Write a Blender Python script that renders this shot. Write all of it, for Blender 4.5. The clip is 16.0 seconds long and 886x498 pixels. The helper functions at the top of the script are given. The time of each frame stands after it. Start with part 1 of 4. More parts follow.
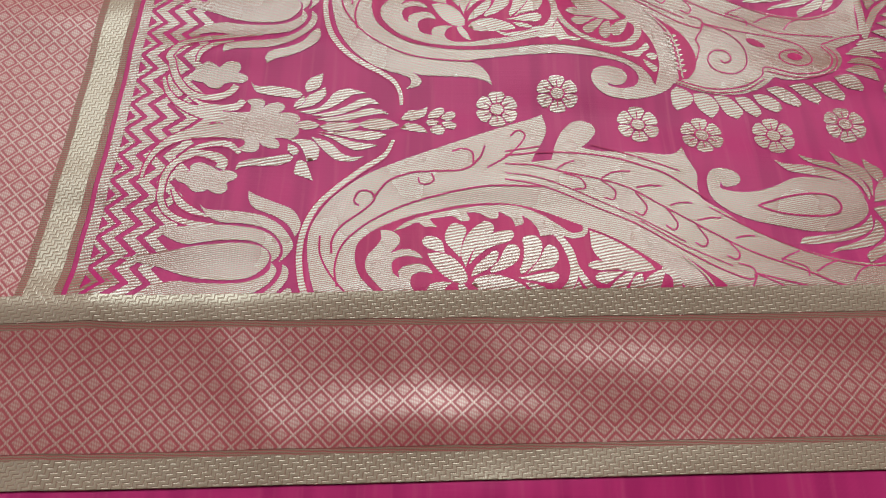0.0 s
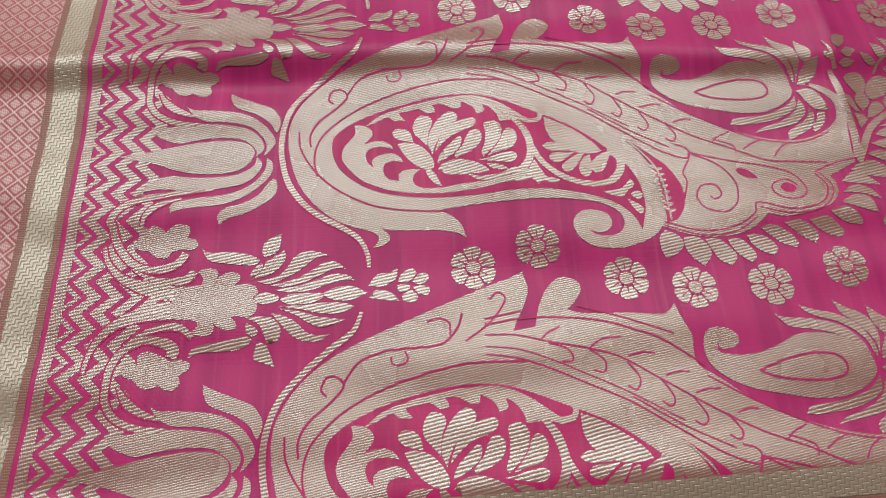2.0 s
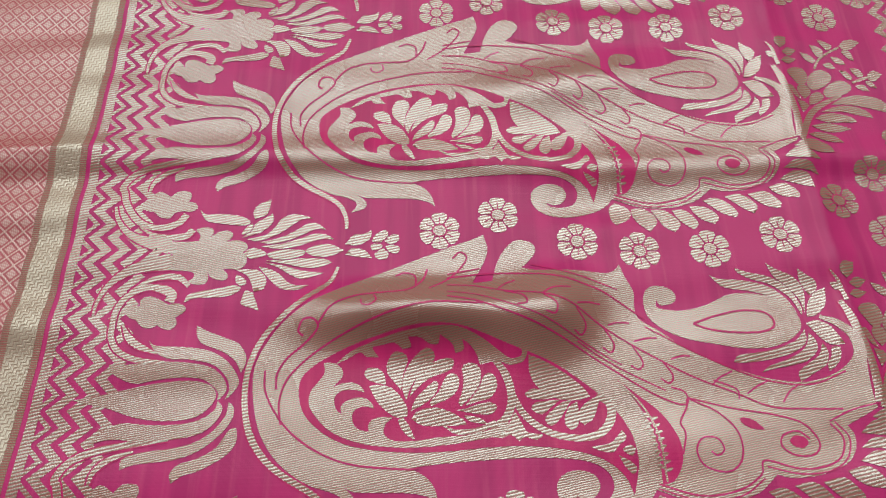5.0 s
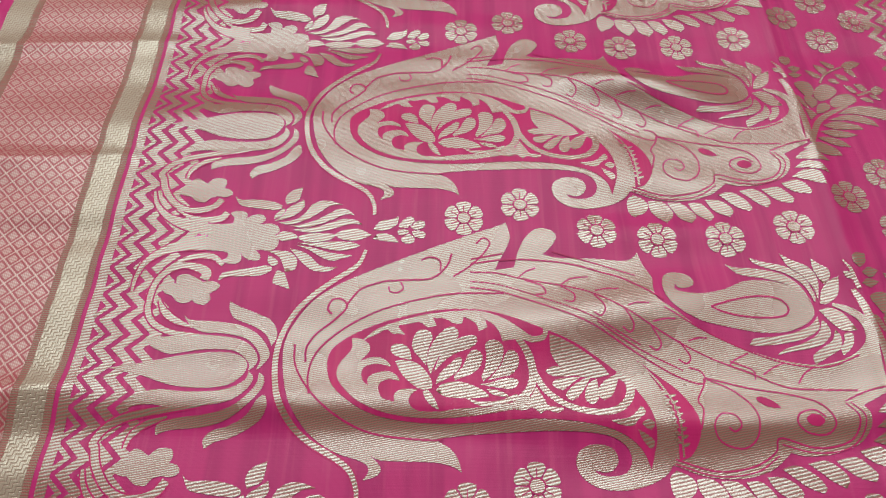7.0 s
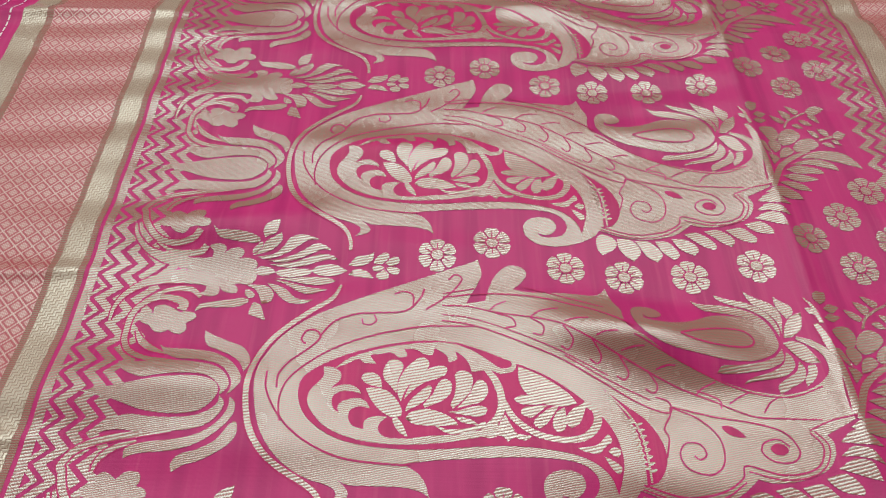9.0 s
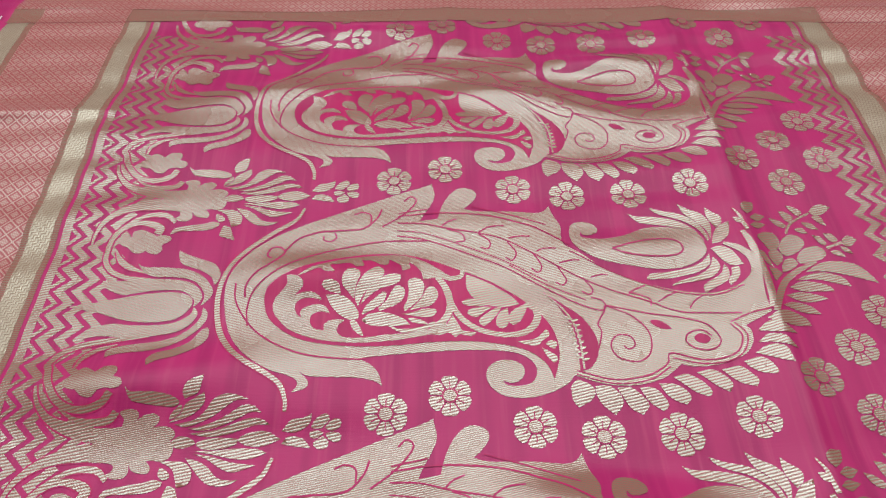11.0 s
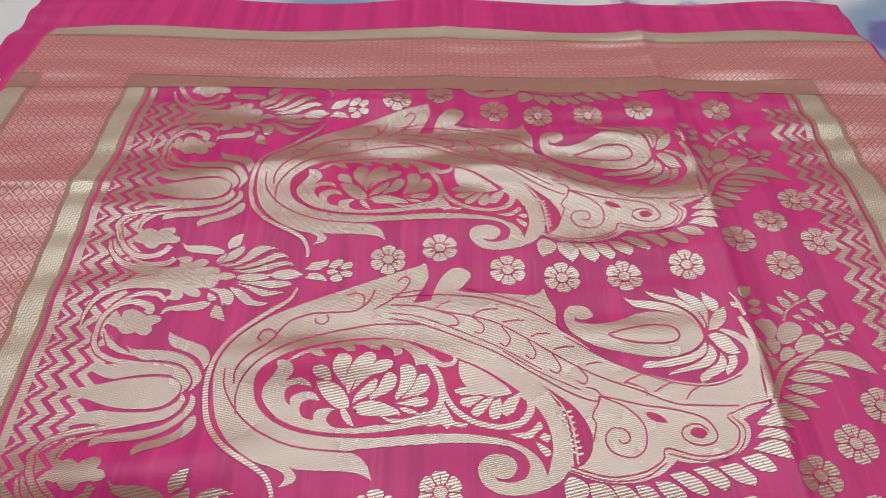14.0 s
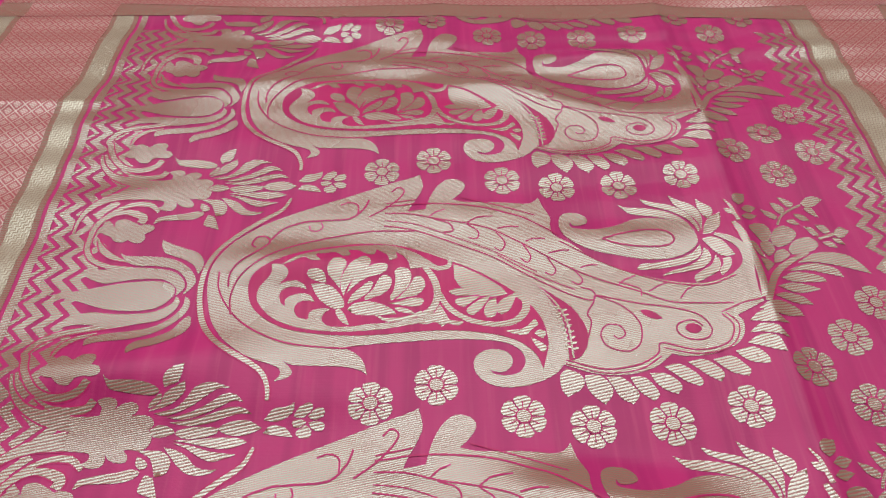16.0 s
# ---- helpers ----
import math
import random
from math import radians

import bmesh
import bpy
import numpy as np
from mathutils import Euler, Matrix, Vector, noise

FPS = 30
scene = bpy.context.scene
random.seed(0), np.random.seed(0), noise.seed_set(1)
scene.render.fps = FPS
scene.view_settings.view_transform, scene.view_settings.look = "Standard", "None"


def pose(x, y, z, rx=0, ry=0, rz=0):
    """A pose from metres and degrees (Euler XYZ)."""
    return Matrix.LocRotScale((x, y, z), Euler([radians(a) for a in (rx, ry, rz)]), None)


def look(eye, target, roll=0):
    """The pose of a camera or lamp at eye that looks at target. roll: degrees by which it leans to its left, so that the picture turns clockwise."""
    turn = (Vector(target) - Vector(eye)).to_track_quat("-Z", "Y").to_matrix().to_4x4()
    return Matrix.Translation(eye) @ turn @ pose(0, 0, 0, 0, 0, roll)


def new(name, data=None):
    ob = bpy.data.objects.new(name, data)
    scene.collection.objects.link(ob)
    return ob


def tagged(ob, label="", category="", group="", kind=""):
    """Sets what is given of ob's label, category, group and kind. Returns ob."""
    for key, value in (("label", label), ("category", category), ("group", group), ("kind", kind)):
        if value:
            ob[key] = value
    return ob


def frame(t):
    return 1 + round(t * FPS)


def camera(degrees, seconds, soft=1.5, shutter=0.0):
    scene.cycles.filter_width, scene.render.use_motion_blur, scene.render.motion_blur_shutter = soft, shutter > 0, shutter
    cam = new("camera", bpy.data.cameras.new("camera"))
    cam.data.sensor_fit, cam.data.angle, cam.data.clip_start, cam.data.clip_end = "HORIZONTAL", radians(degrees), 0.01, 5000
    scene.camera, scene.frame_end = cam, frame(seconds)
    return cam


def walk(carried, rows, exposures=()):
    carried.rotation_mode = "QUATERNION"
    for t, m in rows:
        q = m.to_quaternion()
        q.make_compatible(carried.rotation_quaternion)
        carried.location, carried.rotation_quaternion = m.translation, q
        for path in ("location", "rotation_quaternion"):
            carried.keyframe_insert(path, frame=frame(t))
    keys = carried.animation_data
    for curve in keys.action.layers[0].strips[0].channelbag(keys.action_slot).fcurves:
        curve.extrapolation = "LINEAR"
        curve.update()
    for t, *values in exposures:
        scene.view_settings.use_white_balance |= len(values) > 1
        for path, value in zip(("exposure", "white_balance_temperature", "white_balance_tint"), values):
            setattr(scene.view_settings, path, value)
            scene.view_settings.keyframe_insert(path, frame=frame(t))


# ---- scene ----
from mathutils.geometry import delaunay_2d_cdt

cam = camera(61.6, 16.0, soft=1.25)
PATH = [
    (0, (-0.0092, -0.0129, 0.2946), (0.0218, 0.4221, -0.6052), 4.98),
    (0.5, (-0.0071, -0.0048, 0.2985), (0.0172, 0.4354, -0.5990), 4.27),
    (1, (-0.0081, 0.0133, 0.3029), (0.0230, 0.4525, -0.5950), 4.31),
    (1.5, (-0.0086, 0.0383, 0.3019), (0.0331, 0.4920, -0.5883), 4.28),
    (2, (-0.0073, 0.0727, 0.3024), (0.0547, 0.4979, -0.6005), 6.34),
    (2.5, (-0.0063, 0.1056, 0.3083), (0.0290, 0.5470, -0.5883), 3.51),
    (3, (0.0133, 0.1386, 0.3112), (0.0386, 0.5822, -0.5846), 4.11),
    (3.5, (0.0237, 0.1822, 0.3162), (0.0349, 0.6347, -0.5755), 2.71),
    (4, (0.0348, 0.2146, 0.3181), (0.0361, 0.6605, -0.5770), 3.83),
    (4.5, (0.0230, 0.2617, 0.3223), (0.0406, 0.6940, -0.5793), 2.89),
    (4.7, (0.0209, 0.2850, 0.3234), (0.0458, 0.7302, -0.5717), 2.55),
    (6.8, (0.0110, 0.4059, 0.3167), (0.0304, 0.9486, -0.5230), 2.19),
    (7, (0.0112, 0.4182, 0.3162), (0.0236, 0.9669, -0.5198), 1.81),
    (7.5, (0.0084, 0.4569, 0.3180), (0.0096, 1.0496, -0.4875), 0.74),
    (8, (0.0143, 0.4877, 0.3178), (0.0088, 1.0794, -0.4883), -0.67),
    (8.5, (0.0225, 0.5218, 0.3195), (0.0398, 1.1141, -0.4860), 1.79),
    (9, (0.0226, 0.5494, 0.3179), (0.0401, 1.1589, -0.4747), 2.52),
    (9.5, (0.0250, 0.5776, 0.3087), (0.0511, 1.2062, -0.4685), 3.20),
    (9.7, (0.0322, 0.5871, 0.3041), (0.0502, 1.2064, -0.4809), 1.70),
    (11.8, (0.0548, 0.6576, 0.3300), (0.0592, 1.2794, -0.4531), -0.33),
    (12, (0.0570, 0.6608, 0.3330), (0.0578, 1.2877, -0.4461), -0.63),
    (12.5, (0.0574, 0.6627, 0.3313), (0.0585, 1.3076, -0.4330), -0.63),
    (13, (0.0566, 0.6649, 0.3319), (0.0609, 1.3073, -0.4344), 0.04),
    (13.5, (0.0584, 0.6650, 0.3313), (0.0648, 1.3073, -0.4352), 0.11),
    (14, (0.0527, 0.6635, 0.3305), (0.0653, 1.3116, -0.4309), 1.09),
    (14.5, (0.0531, 0.6632, 0.3303), (0.0660, 1.3129, -0.4297), 1.07),
    (15, (0.0549, 0.6592, 0.3252), (0.0672, 1.3106, -0.4334), 0.98),
    (15.5, (0.0528, 0.6475, 0.3143), (0.0694, 1.2896, -0.4522), 0.94),
    (16, (0.0530, 0.6309, 0.3021), (0.0725, 1.2657, -0.4703), 1.08),
]
# stops by which the clip brightens or darkens on the way
EXPOSURES = [(0, 0.12), (4.5, 0.04), (7, 0.03), (9.5, -0.03), (12, -0.08), (16, -0.05)]
walk(cam, [(t, look(eye, target, roll)) for t, eye, target, roll in PATH], exposures=EXPOSURES)

# ---- world, light ----
world = bpy.data.worlds.new("room_air")
scene.world = world
world.use_nodes = True
wn, wl = world.node_tree.nodes, world.node_tree.links
sky = wn.new("ShaderNodeTexSky")
sky.sky_type, sky.sun_disc = "NISHITA", False
sky.sun_elevation, sky.sun_rotation = radians(50), radians(20)
wl.new(sky.outputs[0], wn["Background"].inputs[0])
wn["Background"].inputs[1].default_value = 0.1


def area_lamp(name, m, sx, sy, watts, color):
    lamp = bpy.data.lights.new(name, "AREA")
    lamp.shape, lamp.size, lamp.size_y, lamp.energy, lamp.color = "RECTANGLE", sx, sy, watts, color
    ob = new(name, lamp)
    ob.matrix_world = m
    return ob


# added lamp over the bed's far half, set for the gilt's reflections; source unseen
area_lamp("added_overhead_light", pose(0.05, 2.45, 2.99), 4.2, 2.3, 134.0, (1.0, 0.97, 0.97))
# weak fill lamp added at the west wall, with no known source there
area_lamp("side_fill_light", pose(-2.15, 0.5, 0.95, 0, -90, 0), 1.0, 1.4, 4.0, (1.0, 0.97, 0.95))


# ---- materials ----
class Nodes:
    """Short hand for a node material."""

    def __init__(self, name):
        self.mat = bpy.data.materials.new(name)
        self.mat.use_nodes = True
        self.t = self.mat.node_tree
        self.bsdf = self.t.nodes["Principled BSDF"]

    def put(self, sock, v):
        if isinstance(v, bpy.types.NodeSocket):
            self.t.links.new(v, sock)
        elif isinstance(v, (tuple, list)) and len(v) == 3 and sock.type == "RGBA":
            sock.default_value = (*v, 1)
        else:
            sock.default_value = v

    def math(self, op, a, b=0.0, c=0.0):
        n = self.t.nodes.new("ShaderNodeMath")
        n.operation = op
        for s, v in zip(n.inputs, (a, b, c)):
            self.put(s, v)
        return n.outputs[0]

    def mix(self, f, a, b):
        n = self.t.nodes.new("ShaderNodeMix")
        n.data_type = "RGBA"
        self.put(n.inputs[0], f)
        self.put(n.inputs[6], a)
        self.put(n.inputs[7], b)
        return n.outputs[2]

    def coords(self):
        n = self.t.nodes.new("ShaderNodeTexCoord")
        s = self.t.nodes.new("ShaderNodeSeparateXYZ")
        self.t.links.new(n.outputs["Object"], s.inputs[0])
        return n.outputs["Object"], s.outputs[0], s.outputs[1]

    def noise(self, vec, scale, detail=3.0, stretch=None):
        if stretch:
            m = self.t.nodes.new("ShaderNodeMapping")
            m.inputs["Scale"].default_value = stretch
            self.t.links.new(vec, m.inputs[0])
            vec = m.outputs[0]
        n = self.t.nodes.new("ShaderNodeTexNoise")
        n.inputs["Scale"].default_value, n.inputs["Detail"].default_value = scale, detail
        self.t.links.new(vec, n.inputs["Vector"])
        return n.outputs[0]

    def ramp(self, v, lo, hi):
        n = self.t.nodes.new("ShaderNodeMapRange")
        n.interpolation_type = "SMOOTHSTEP"
        self.put(n.inputs[0], v)
        n.inputs[1].default_value, n.inputs[2].default_value = lo, hi
        return n.outputs[0]

    def bump(self, height, strength, dist):
        n = self.t.nodes.new("ShaderNodeBump")
        n.inputs["Strength"].default_value, n.inputs["Distance"].default_value = strength, dist
        self.put(n.inputs["Height"], height)
        self.t.links.new(n.outputs[0], self.bsdf.inputs["Normal"])

    def set(self, **kw):
        for k, v in kw.items():
            self.put(self.bsdf.inputs[k.replace("_", " ")], v)
        return self.mat

    def ribs(self, x, y, ax, ay):
        """Sine ribs with ax, ay turns a metre along x and y, from 0 to 1."""
        s = self.math("ADD", self.math("MULTIPLY", x, ax * math.tau), self.math("MULTIPLY", y, ay * math.tau))
        return self.math("MULTIPLY_ADD", self.math("SINE", s), 0.5, 0.5)


MAGENTA, PINK, ZARI = (0.54, 0.034, 0.176), (0.37, 0.115, 0.105), (0.275, 0.235, 0.160)


def silk(name, color):
    """Plain magenta silk ground: fine warp, slubs, faint shaded stripes."""
    n = Nodes(name)
    vec, x, y = n.coords()
    slub = n.noise(vec, 1.0, 3, (260, 12, 1))
    cross = n.noise(vec, 1.0, 2, (40, 900, 1))
    cloud = n.noise(vec, 14, 3)
    stripe = n.ramp(n.noise(vec, 1.0, 1, (75, 1.5, 1)), 0.44, 0.60)
    dark = tuple(c * k for c, k in zip(color, (0.78, 0.7, 0.80)))
    pale = (min(1, color[0] * 1.1), color[1] + 0.05, color[2] * 1.2)
    c = n.mix(n.math("MULTIPLY", stripe, 0.8), color, dark)
    c = n.mix(n.math("MULTIPLY", n.ramp(slub, 0.5, 0.75), 0.45), c, pale)
    c = n.mix(n.math("MULTIPLY", cloud, 0.25), c, dark)
    warp = n.ribs(x, y, 2100, 0)
    n.bump(n.math("ADD", n.math("MULTIPLY", warp, 0.3), n.math("ADD", cross, slub)), 0.25, 0.0002)
    return n.set(Base_Color=c, Roughness=0.36, Sheen_Weight=0.04, Sheen_Roughness=0.4, Specular_IOR_Level=0.16)


def zari(name, ax, ay, pink_share=0.30, gloss=2.75, rough=0.27):
    """Fine gilt thread in slanting floats, with the pink warp between them."""
    n = Nodes(name)
    vec, x, y = n.coords()
    rag = n.noise(vec, 1.0, 2, (1300, 420, 1))
    wob = n.math("MULTIPLY_ADD", rag, 0.0008, n.math("MULTIPLY_ADD", n.noise(vec, 120, 2), 0.0008, y))
    rib = n.ribs(x, wob, ax, ay)
    binder = n.ribs(x, y, 1500, 260)
    fray = n.noise(vec, 1.0, 2, (1500, 160, 1))
    patch = n.noise(vec, 22, 3)
    gap = n.ramp(n.math("MULTIPLY_ADD", fray, 0.25, rib), 0.80, 0.25)
    f = n.math("MULTIPLY", gap, pink_share * 2.0)
    f = n.math("ADD", f, n.math("MULTIPLY", n.ramp(binder, 0.60, 1.0), pink_share * 0.8))
    f = n.math("MINIMUM", f, 1.0)
    gilt = n.mix(patch, ZARI, tuple(c * k for c, k in zip(ZARI, (0.95, 0.88, 0.84))))
    c = n.mix(f, gilt, PINK)
    n.bump(n.math("ADD", n.math("MULTIPLY", rib, 0.8), n.math("MULTIPLY", binder, 0.3)), 0.20, 0.0003)
    return n.set(Base_Color=c, IOR=gloss, Specular_IOR_Level=n.math("MULTIPLY_ADD", f, -0.46, 0.5), Specular_Tint=(0.86, 0.96, 0.87), Roughness=n.math("MULTIPLY_ADD", patch, 0.10, rough - 0.05))


def chevron_band(name):
    """Border band of gilt with small staggered herringbone floats."""
    n = Nodes(name)
    vec, x, y = n.coords()
    s = n.math("ADD", x, y)
    d = n.math("SUBTRACT", x, y)
    wave = n.math("ABSOLUTE", n.math("SUBTRACT", n.math("FRACT", n.math("MULTIPLY", s, 210)), 0.5))
    tooth = n.math("FRACT", n.math("MULTIPLY_ADD", d, 330, n.math("MULTIPLY", wave, 1.4)))
    cut = n.ramp(n.math("ABSOLUTE", n.math("SUBTRACT", tooth, 0.5)), 0.28, 0.46)
    fray = n.noise(vec, 900, 2)
    f = n.math("MULTIPLY", n.math("MULTIPLY_ADD", fray, 0.4, cut), 0.6)
    c = n.mix(f, (0.42, 0.35, 0.25), (0.27, 0.15, 0.11))
    n.bump(n.math("ADD", n.math("SUBTRACT", 1.0, cut), n.math("MULTIPLY", fray, 0.4)), 0.3, 0.0005)
    return n.set(Base_Color=c, IOR=2.3, Specular_IOR_Level=n.math("MULTIPLY_ADD", f, -0.4, 0.5), Specular_Tint=(0.95, 1.0, 0.80), Roughness=0.27)


def lattice(name):
    """Rose border cloth with a raised diamond net and hatched lozenges."""
    n = Nodes(name)
    vec, x, y = n.coords()
    k = 1 / 0.0094
    wob = n.math("MULTIPLY_ADD", n.noise(vec, 200, 1), 0.0006, x)
    u = n.math("FRACT", n.math("MULTIPLY", n.math("ADD", wob, y), k))
    v = n.math("FRACT", n.math("MULTIPLY", n.math("SUBTRACT", wob, y), k))
    du = n.math("SUBTRACT", 0.5, n.math("ABSOLUTE", n.math("SUBTRACT", u, 0.5)))
    dv = n.math("SUBTRACT", 0.5, n.math("ABSOLUTE", n.math("SUBTRACT", v, 0.5)))
    edge = n.math("MINIMUM", du, dv)
    node = n.math("MAXIMUM", du, dv)
    line = n.ramp(edge, 0.085, 0.03)
    knot = n.math("MULTIPLY", n.ramp(node, 0.15, 0.05), line)
    rim = n.math("MULTIPLY", n.ramp(edge, 0.07, 0.11), n.ramp(edge, 0.19, 0.14))
    inner = n.ramp(edge, 0.19, 0.24)
    hatch = n.ribs(x, y, 230, 620)
    fine = n.ribs(x, y, 1050, 60)
    fray = n.noise(vec, 1200, 2)
    gilt = n.math("MULTIPLY", inner, n.math("MULTIPLY_ADD", hatch, 0.45, 0.35))
    gilt = n.math("MAXIMUM", gilt, n.math("MAXIMUM", n.math("MULTIPLY", line, 0.85), knot))
    gilt = n.math("MULTIPLY", gilt, n.math("MULTIPLY_ADD", fray, 0.7, n.math("MULTIPLY_ADD", fine, 0.75, 0.15)))
    c = n.mix(gilt, (0.40, 0.082, 0.092), (0.47, 0.34, 0.26))
    c = n.mix(n.math("MULTIPLY", rim, n.math("MULTIPLY_ADD", fine, 0.4, 0.25)), c, (0.38, 0.04, 0.075))
    c = n.mix(n.math("MULTIPLY", n.noise(vec, 9, 2), 0.25), c, (0.50, 0.16, 0.15))
    h = n.math("ADD", line, n.math("MULTIPLY", n.math("ADD", n.math("MULTIPLY", inner, 0.6), n.math("MULTIPLY", fine, 0.2)), 0.8))
    n.bump(h, 0.16, 0.0004)
    return n.set(Base_Color=c, IOR=2.4, Specular_IOR_Level=n.math("MULTIPLY_ADD", gilt, 0.50, 0.12), Specular_Tint=(1.0, 0.93, 0.86), Roughness=0.36)


def plain(name, color, rough=0.8, scale=30, bump=0.1):
    n = Nodes(name)
    vec, x, y = n.coords()
    k = n.noise(vec, scale, 4)
    c = n.mix(n.math("MULTIPLY", k, 0.35), color, tuple(v * 0.75 for v in color))
    n.bump(k, bump, 0.002)
    return n.set(Base_Color=c, Roughness=rough)


def printed_cotton(name):
    """Pale bed sheet with blue and violet printed blossoms."""
    n = Nodes(name)
    vec, x, y = n.coords()
    vo = n.t.nodes.new("ShaderNodeTexVoronoi")
    vo.inputs["Scale"].default_value = 11
    n.t.links.new(vec, vo.inputs["Vector"])
    rag = n.math("MULTIPLY_ADD", n.noise(vec, 60, 3), 0.25, vo.outputs["Distance"])
    blossom = n.ramp(rag, 0.52, 0.40)
    ground = n.mix(n.ramp(n.noise(vec, 5, 2), 0.42, 0.56), (0.55, 0.56, 0.55), (0.19, 0.27, 0.38))
    c = n.mix(blossom, ground, (0.12, 0.11, 0.30))
    weave = n.math("ADD", n.ribs(x, y, 1500, 0), n.ribs(x, y, 0, 1500))
    n.bump(weave, 0.2, 0.0002)
    return n.set(Base_Color=c, Roughness=0.85)


SILK = silk("magenta_silk", MAGENTA)
ROSE = silk("rose_thread", (0.56, 0.026, 0.15))
GILT = zari("gilt_floats", -210, 1000, 0.48)
GILT_BOLD = zari("gilt_bold_floats", -150, 650, 0.46)
GILT_STRIPE = zari("rose_gilt_edge", 0, 900, 0.62, 1.5)
CHEVRON = chevron_band("gilt_chevron_band")
LATTICE = lattice("rose_lattice")
SHEET = printed_cotton("printed_cotton")
WALL = plain("wall_plaster", (0.20, 0.12, 0.09), 0.9, 4)
CEILING = plain("ceiling_plaster", (0.25, 0.16, 0.12), 0.9, 4)
FLOOR = plain("floor_stone", (0.30, 0.26, 0.22), 0.5, 3)
WHITE_THREAD = plain("white_thread", (0.85, 0.82, 0.78), 0.6, 200)
FRAME_PAINT = plain("white_paint", (0.75, 0.74, 0.72), 0.5, 20)
GLASS = Nodes("window_glass").set(Base_Color=(1, 1, 1), Roughness=0.0, Transmission_Weight=1.0, IOR=1.45)


def mesh_object(name, verts, faces, mats, parent=None, label="", slots=None):
    me = bpy.data.meshes.new(name)
    me.from_pydata(verts, [], faces)
    for m in mats if isinstance(mats, (list, tuple)) else [mats]:
        me.materials.append(m)
    if slots is not None:
        me.polygons.foreach_set("material_index", np.asarray(slots, dtype=np.int32))
    me.polygons.foreach_set("use_smooth", np.ones(len(me.polygons), dtype=bool))
    me.update()
    ob = new(name, me)
    if parent:
        ob.parent = parent
    if label:
        tagged(ob, label)
    return ob


def box(name, lo, hi, mat, parent=None, bevel=0.0, label=""):
    bm = bmesh.new()
    bmesh.ops.create_cube(bm, size=1)
    for v in bm.verts:
        v.co = [lo[i] + (v.co[i] + 0.5) * (hi[i] - lo[i]) for i in range(3)]
    if bevel:
        bmesh.ops.bevel(bm, geom=bm.edges[:], offset=bevel, segments=4, affect="EDGES")
    me = bpy.data.meshes.new(name)
    bm.to_mesh(me)
    bm.free()
    me.materials.append(mat)
    ob = new(name, me)
    if parent:
        ob.parent = parent
    if label:
        tagged(ob, label)
    return ob


# ---- room: unseen plain walls that close the place, with openings for two added lamps ----
Z_FLOOR, Z_TOP = -0.52, 3.0
X0, X1, Y0, Y1 = -2.2, 2.4, -1.9, 4.2
tagged(box("floor", (X0, Y0, Z_FLOOR - 0.1), (X1, Y1, Z_FLOOR), FLOOR), "plain stone floor of the room", "floor", kind="structure")
tagged(box("wall_north", (X0 - 0.15, Y1, Z_FLOOR), (X1 + 0.15, Y1 + 0.15, Z_TOP), WALL), "plain plastered wall", "wall", kind="structure")
tagged(box("wall_south", (X0 - 0.15, Y0 - 0.15, Z_FLOOR), (X1 + 0.15, Y0, Z_TOP), WALL), "plain plastered wall", "wall", kind="structure")
tagged(box("wall_east", (X1, Y0, Z_FLOOR), (X1 + 0.15, Y1, Z_TOP), WALL), "plain plastered wall", "wall", kind="structure")


def holed(name, lo, hi, axis, hole, mat, label):
    """A slab with one opening: four boxes joined, axis 0 (wall) or 2 (ceiling)."""
    (a0, a1), (b0, b1) = hole
    ia, ib = (1, 2) if axis == 0 else (0, 1)
    verts, faces = [], []
    for ra, rb in (((lo[ia], a0), (lo[ib], hi[ib])), ((a1, hi[ia]), (lo[ib], hi[ib])), ((a0, a1), (lo[ib], b0)), ((a0, a1), (b1, hi[ib]))):
        l, h = list(lo), list(hi)
        l[ia], h[ia], l[ib], h[ib] = ra[0], ra[1], rb[0], rb[1]
        n = len(verts)
        verts += [(x, y, z) for x in (l[0], h[0]) for y in (l[1], h[1]) for z in (l[2], h[2])]
        faces += [tuple(n + i for i in q) for q in ((0, 1, 3, 2), (4, 6, 7, 5), (0, 4, 5, 1), (2, 3, 7, 6), (0, 2, 6, 4), (1, 5, 7, 3))]
    ob = mesh_object(name, verts, faces, mat)
    ob.data.polygons.foreach_set("use_smooth", np.zeros(len(faces), dtype=bool))
    return tagged(ob, label, name.split("_")[0], kind="structure")


# the west wall's opening is made up to hold the added fill lamp
holed("wall_west", (X0 - 0.15, Y0, Z_FLOOR), (X0, Y1, Z_TOP), 0, ((-0.25, 1.25), (0.4, 1.5)), WALL, "plain plastered wall with an opening for the side fill lamp")
# the ceiling's opening is made up to hold the added overhead lamp
holed("ceiling", (X0 - 0.15, Y0 - 0.15, Z_TOP), (X1 + 0.15, Y1 + 0.15, Z_TOP + 0.15), 2, ((-2.06, 2.16), (1.29, 3.61)), CEILING, "plain plastered ceiling with an opening for the added overhead lamp")

# ---- bed ----
bed = tagged(new("bed"), "bed under a printed blue cotton sheet", "bed")
box("mattress", (-0.75, -0.75, -0.28), (0.95, 1.75, -0.045), FRAME_PAINT, bed, 0.03)
box("bed_base", (-0.72, -0.72, Z_FLOOR), (0.92, 1.72, -0.28), FRAME_PAINT, bed, 0.01)
tagged(box("bed_sheet", (-0.76, -0.76, -0.25), (0.96, 1.76, -0.035), SHEET, None, 0.035), "pale cotton bed sheet with blue and violet printed blossoms", "bed sheet")

# ---- saree ----
ROW = 0.146          # repeat of the woven design along the cloth
X_EDGE = (-0.292, 0.413)
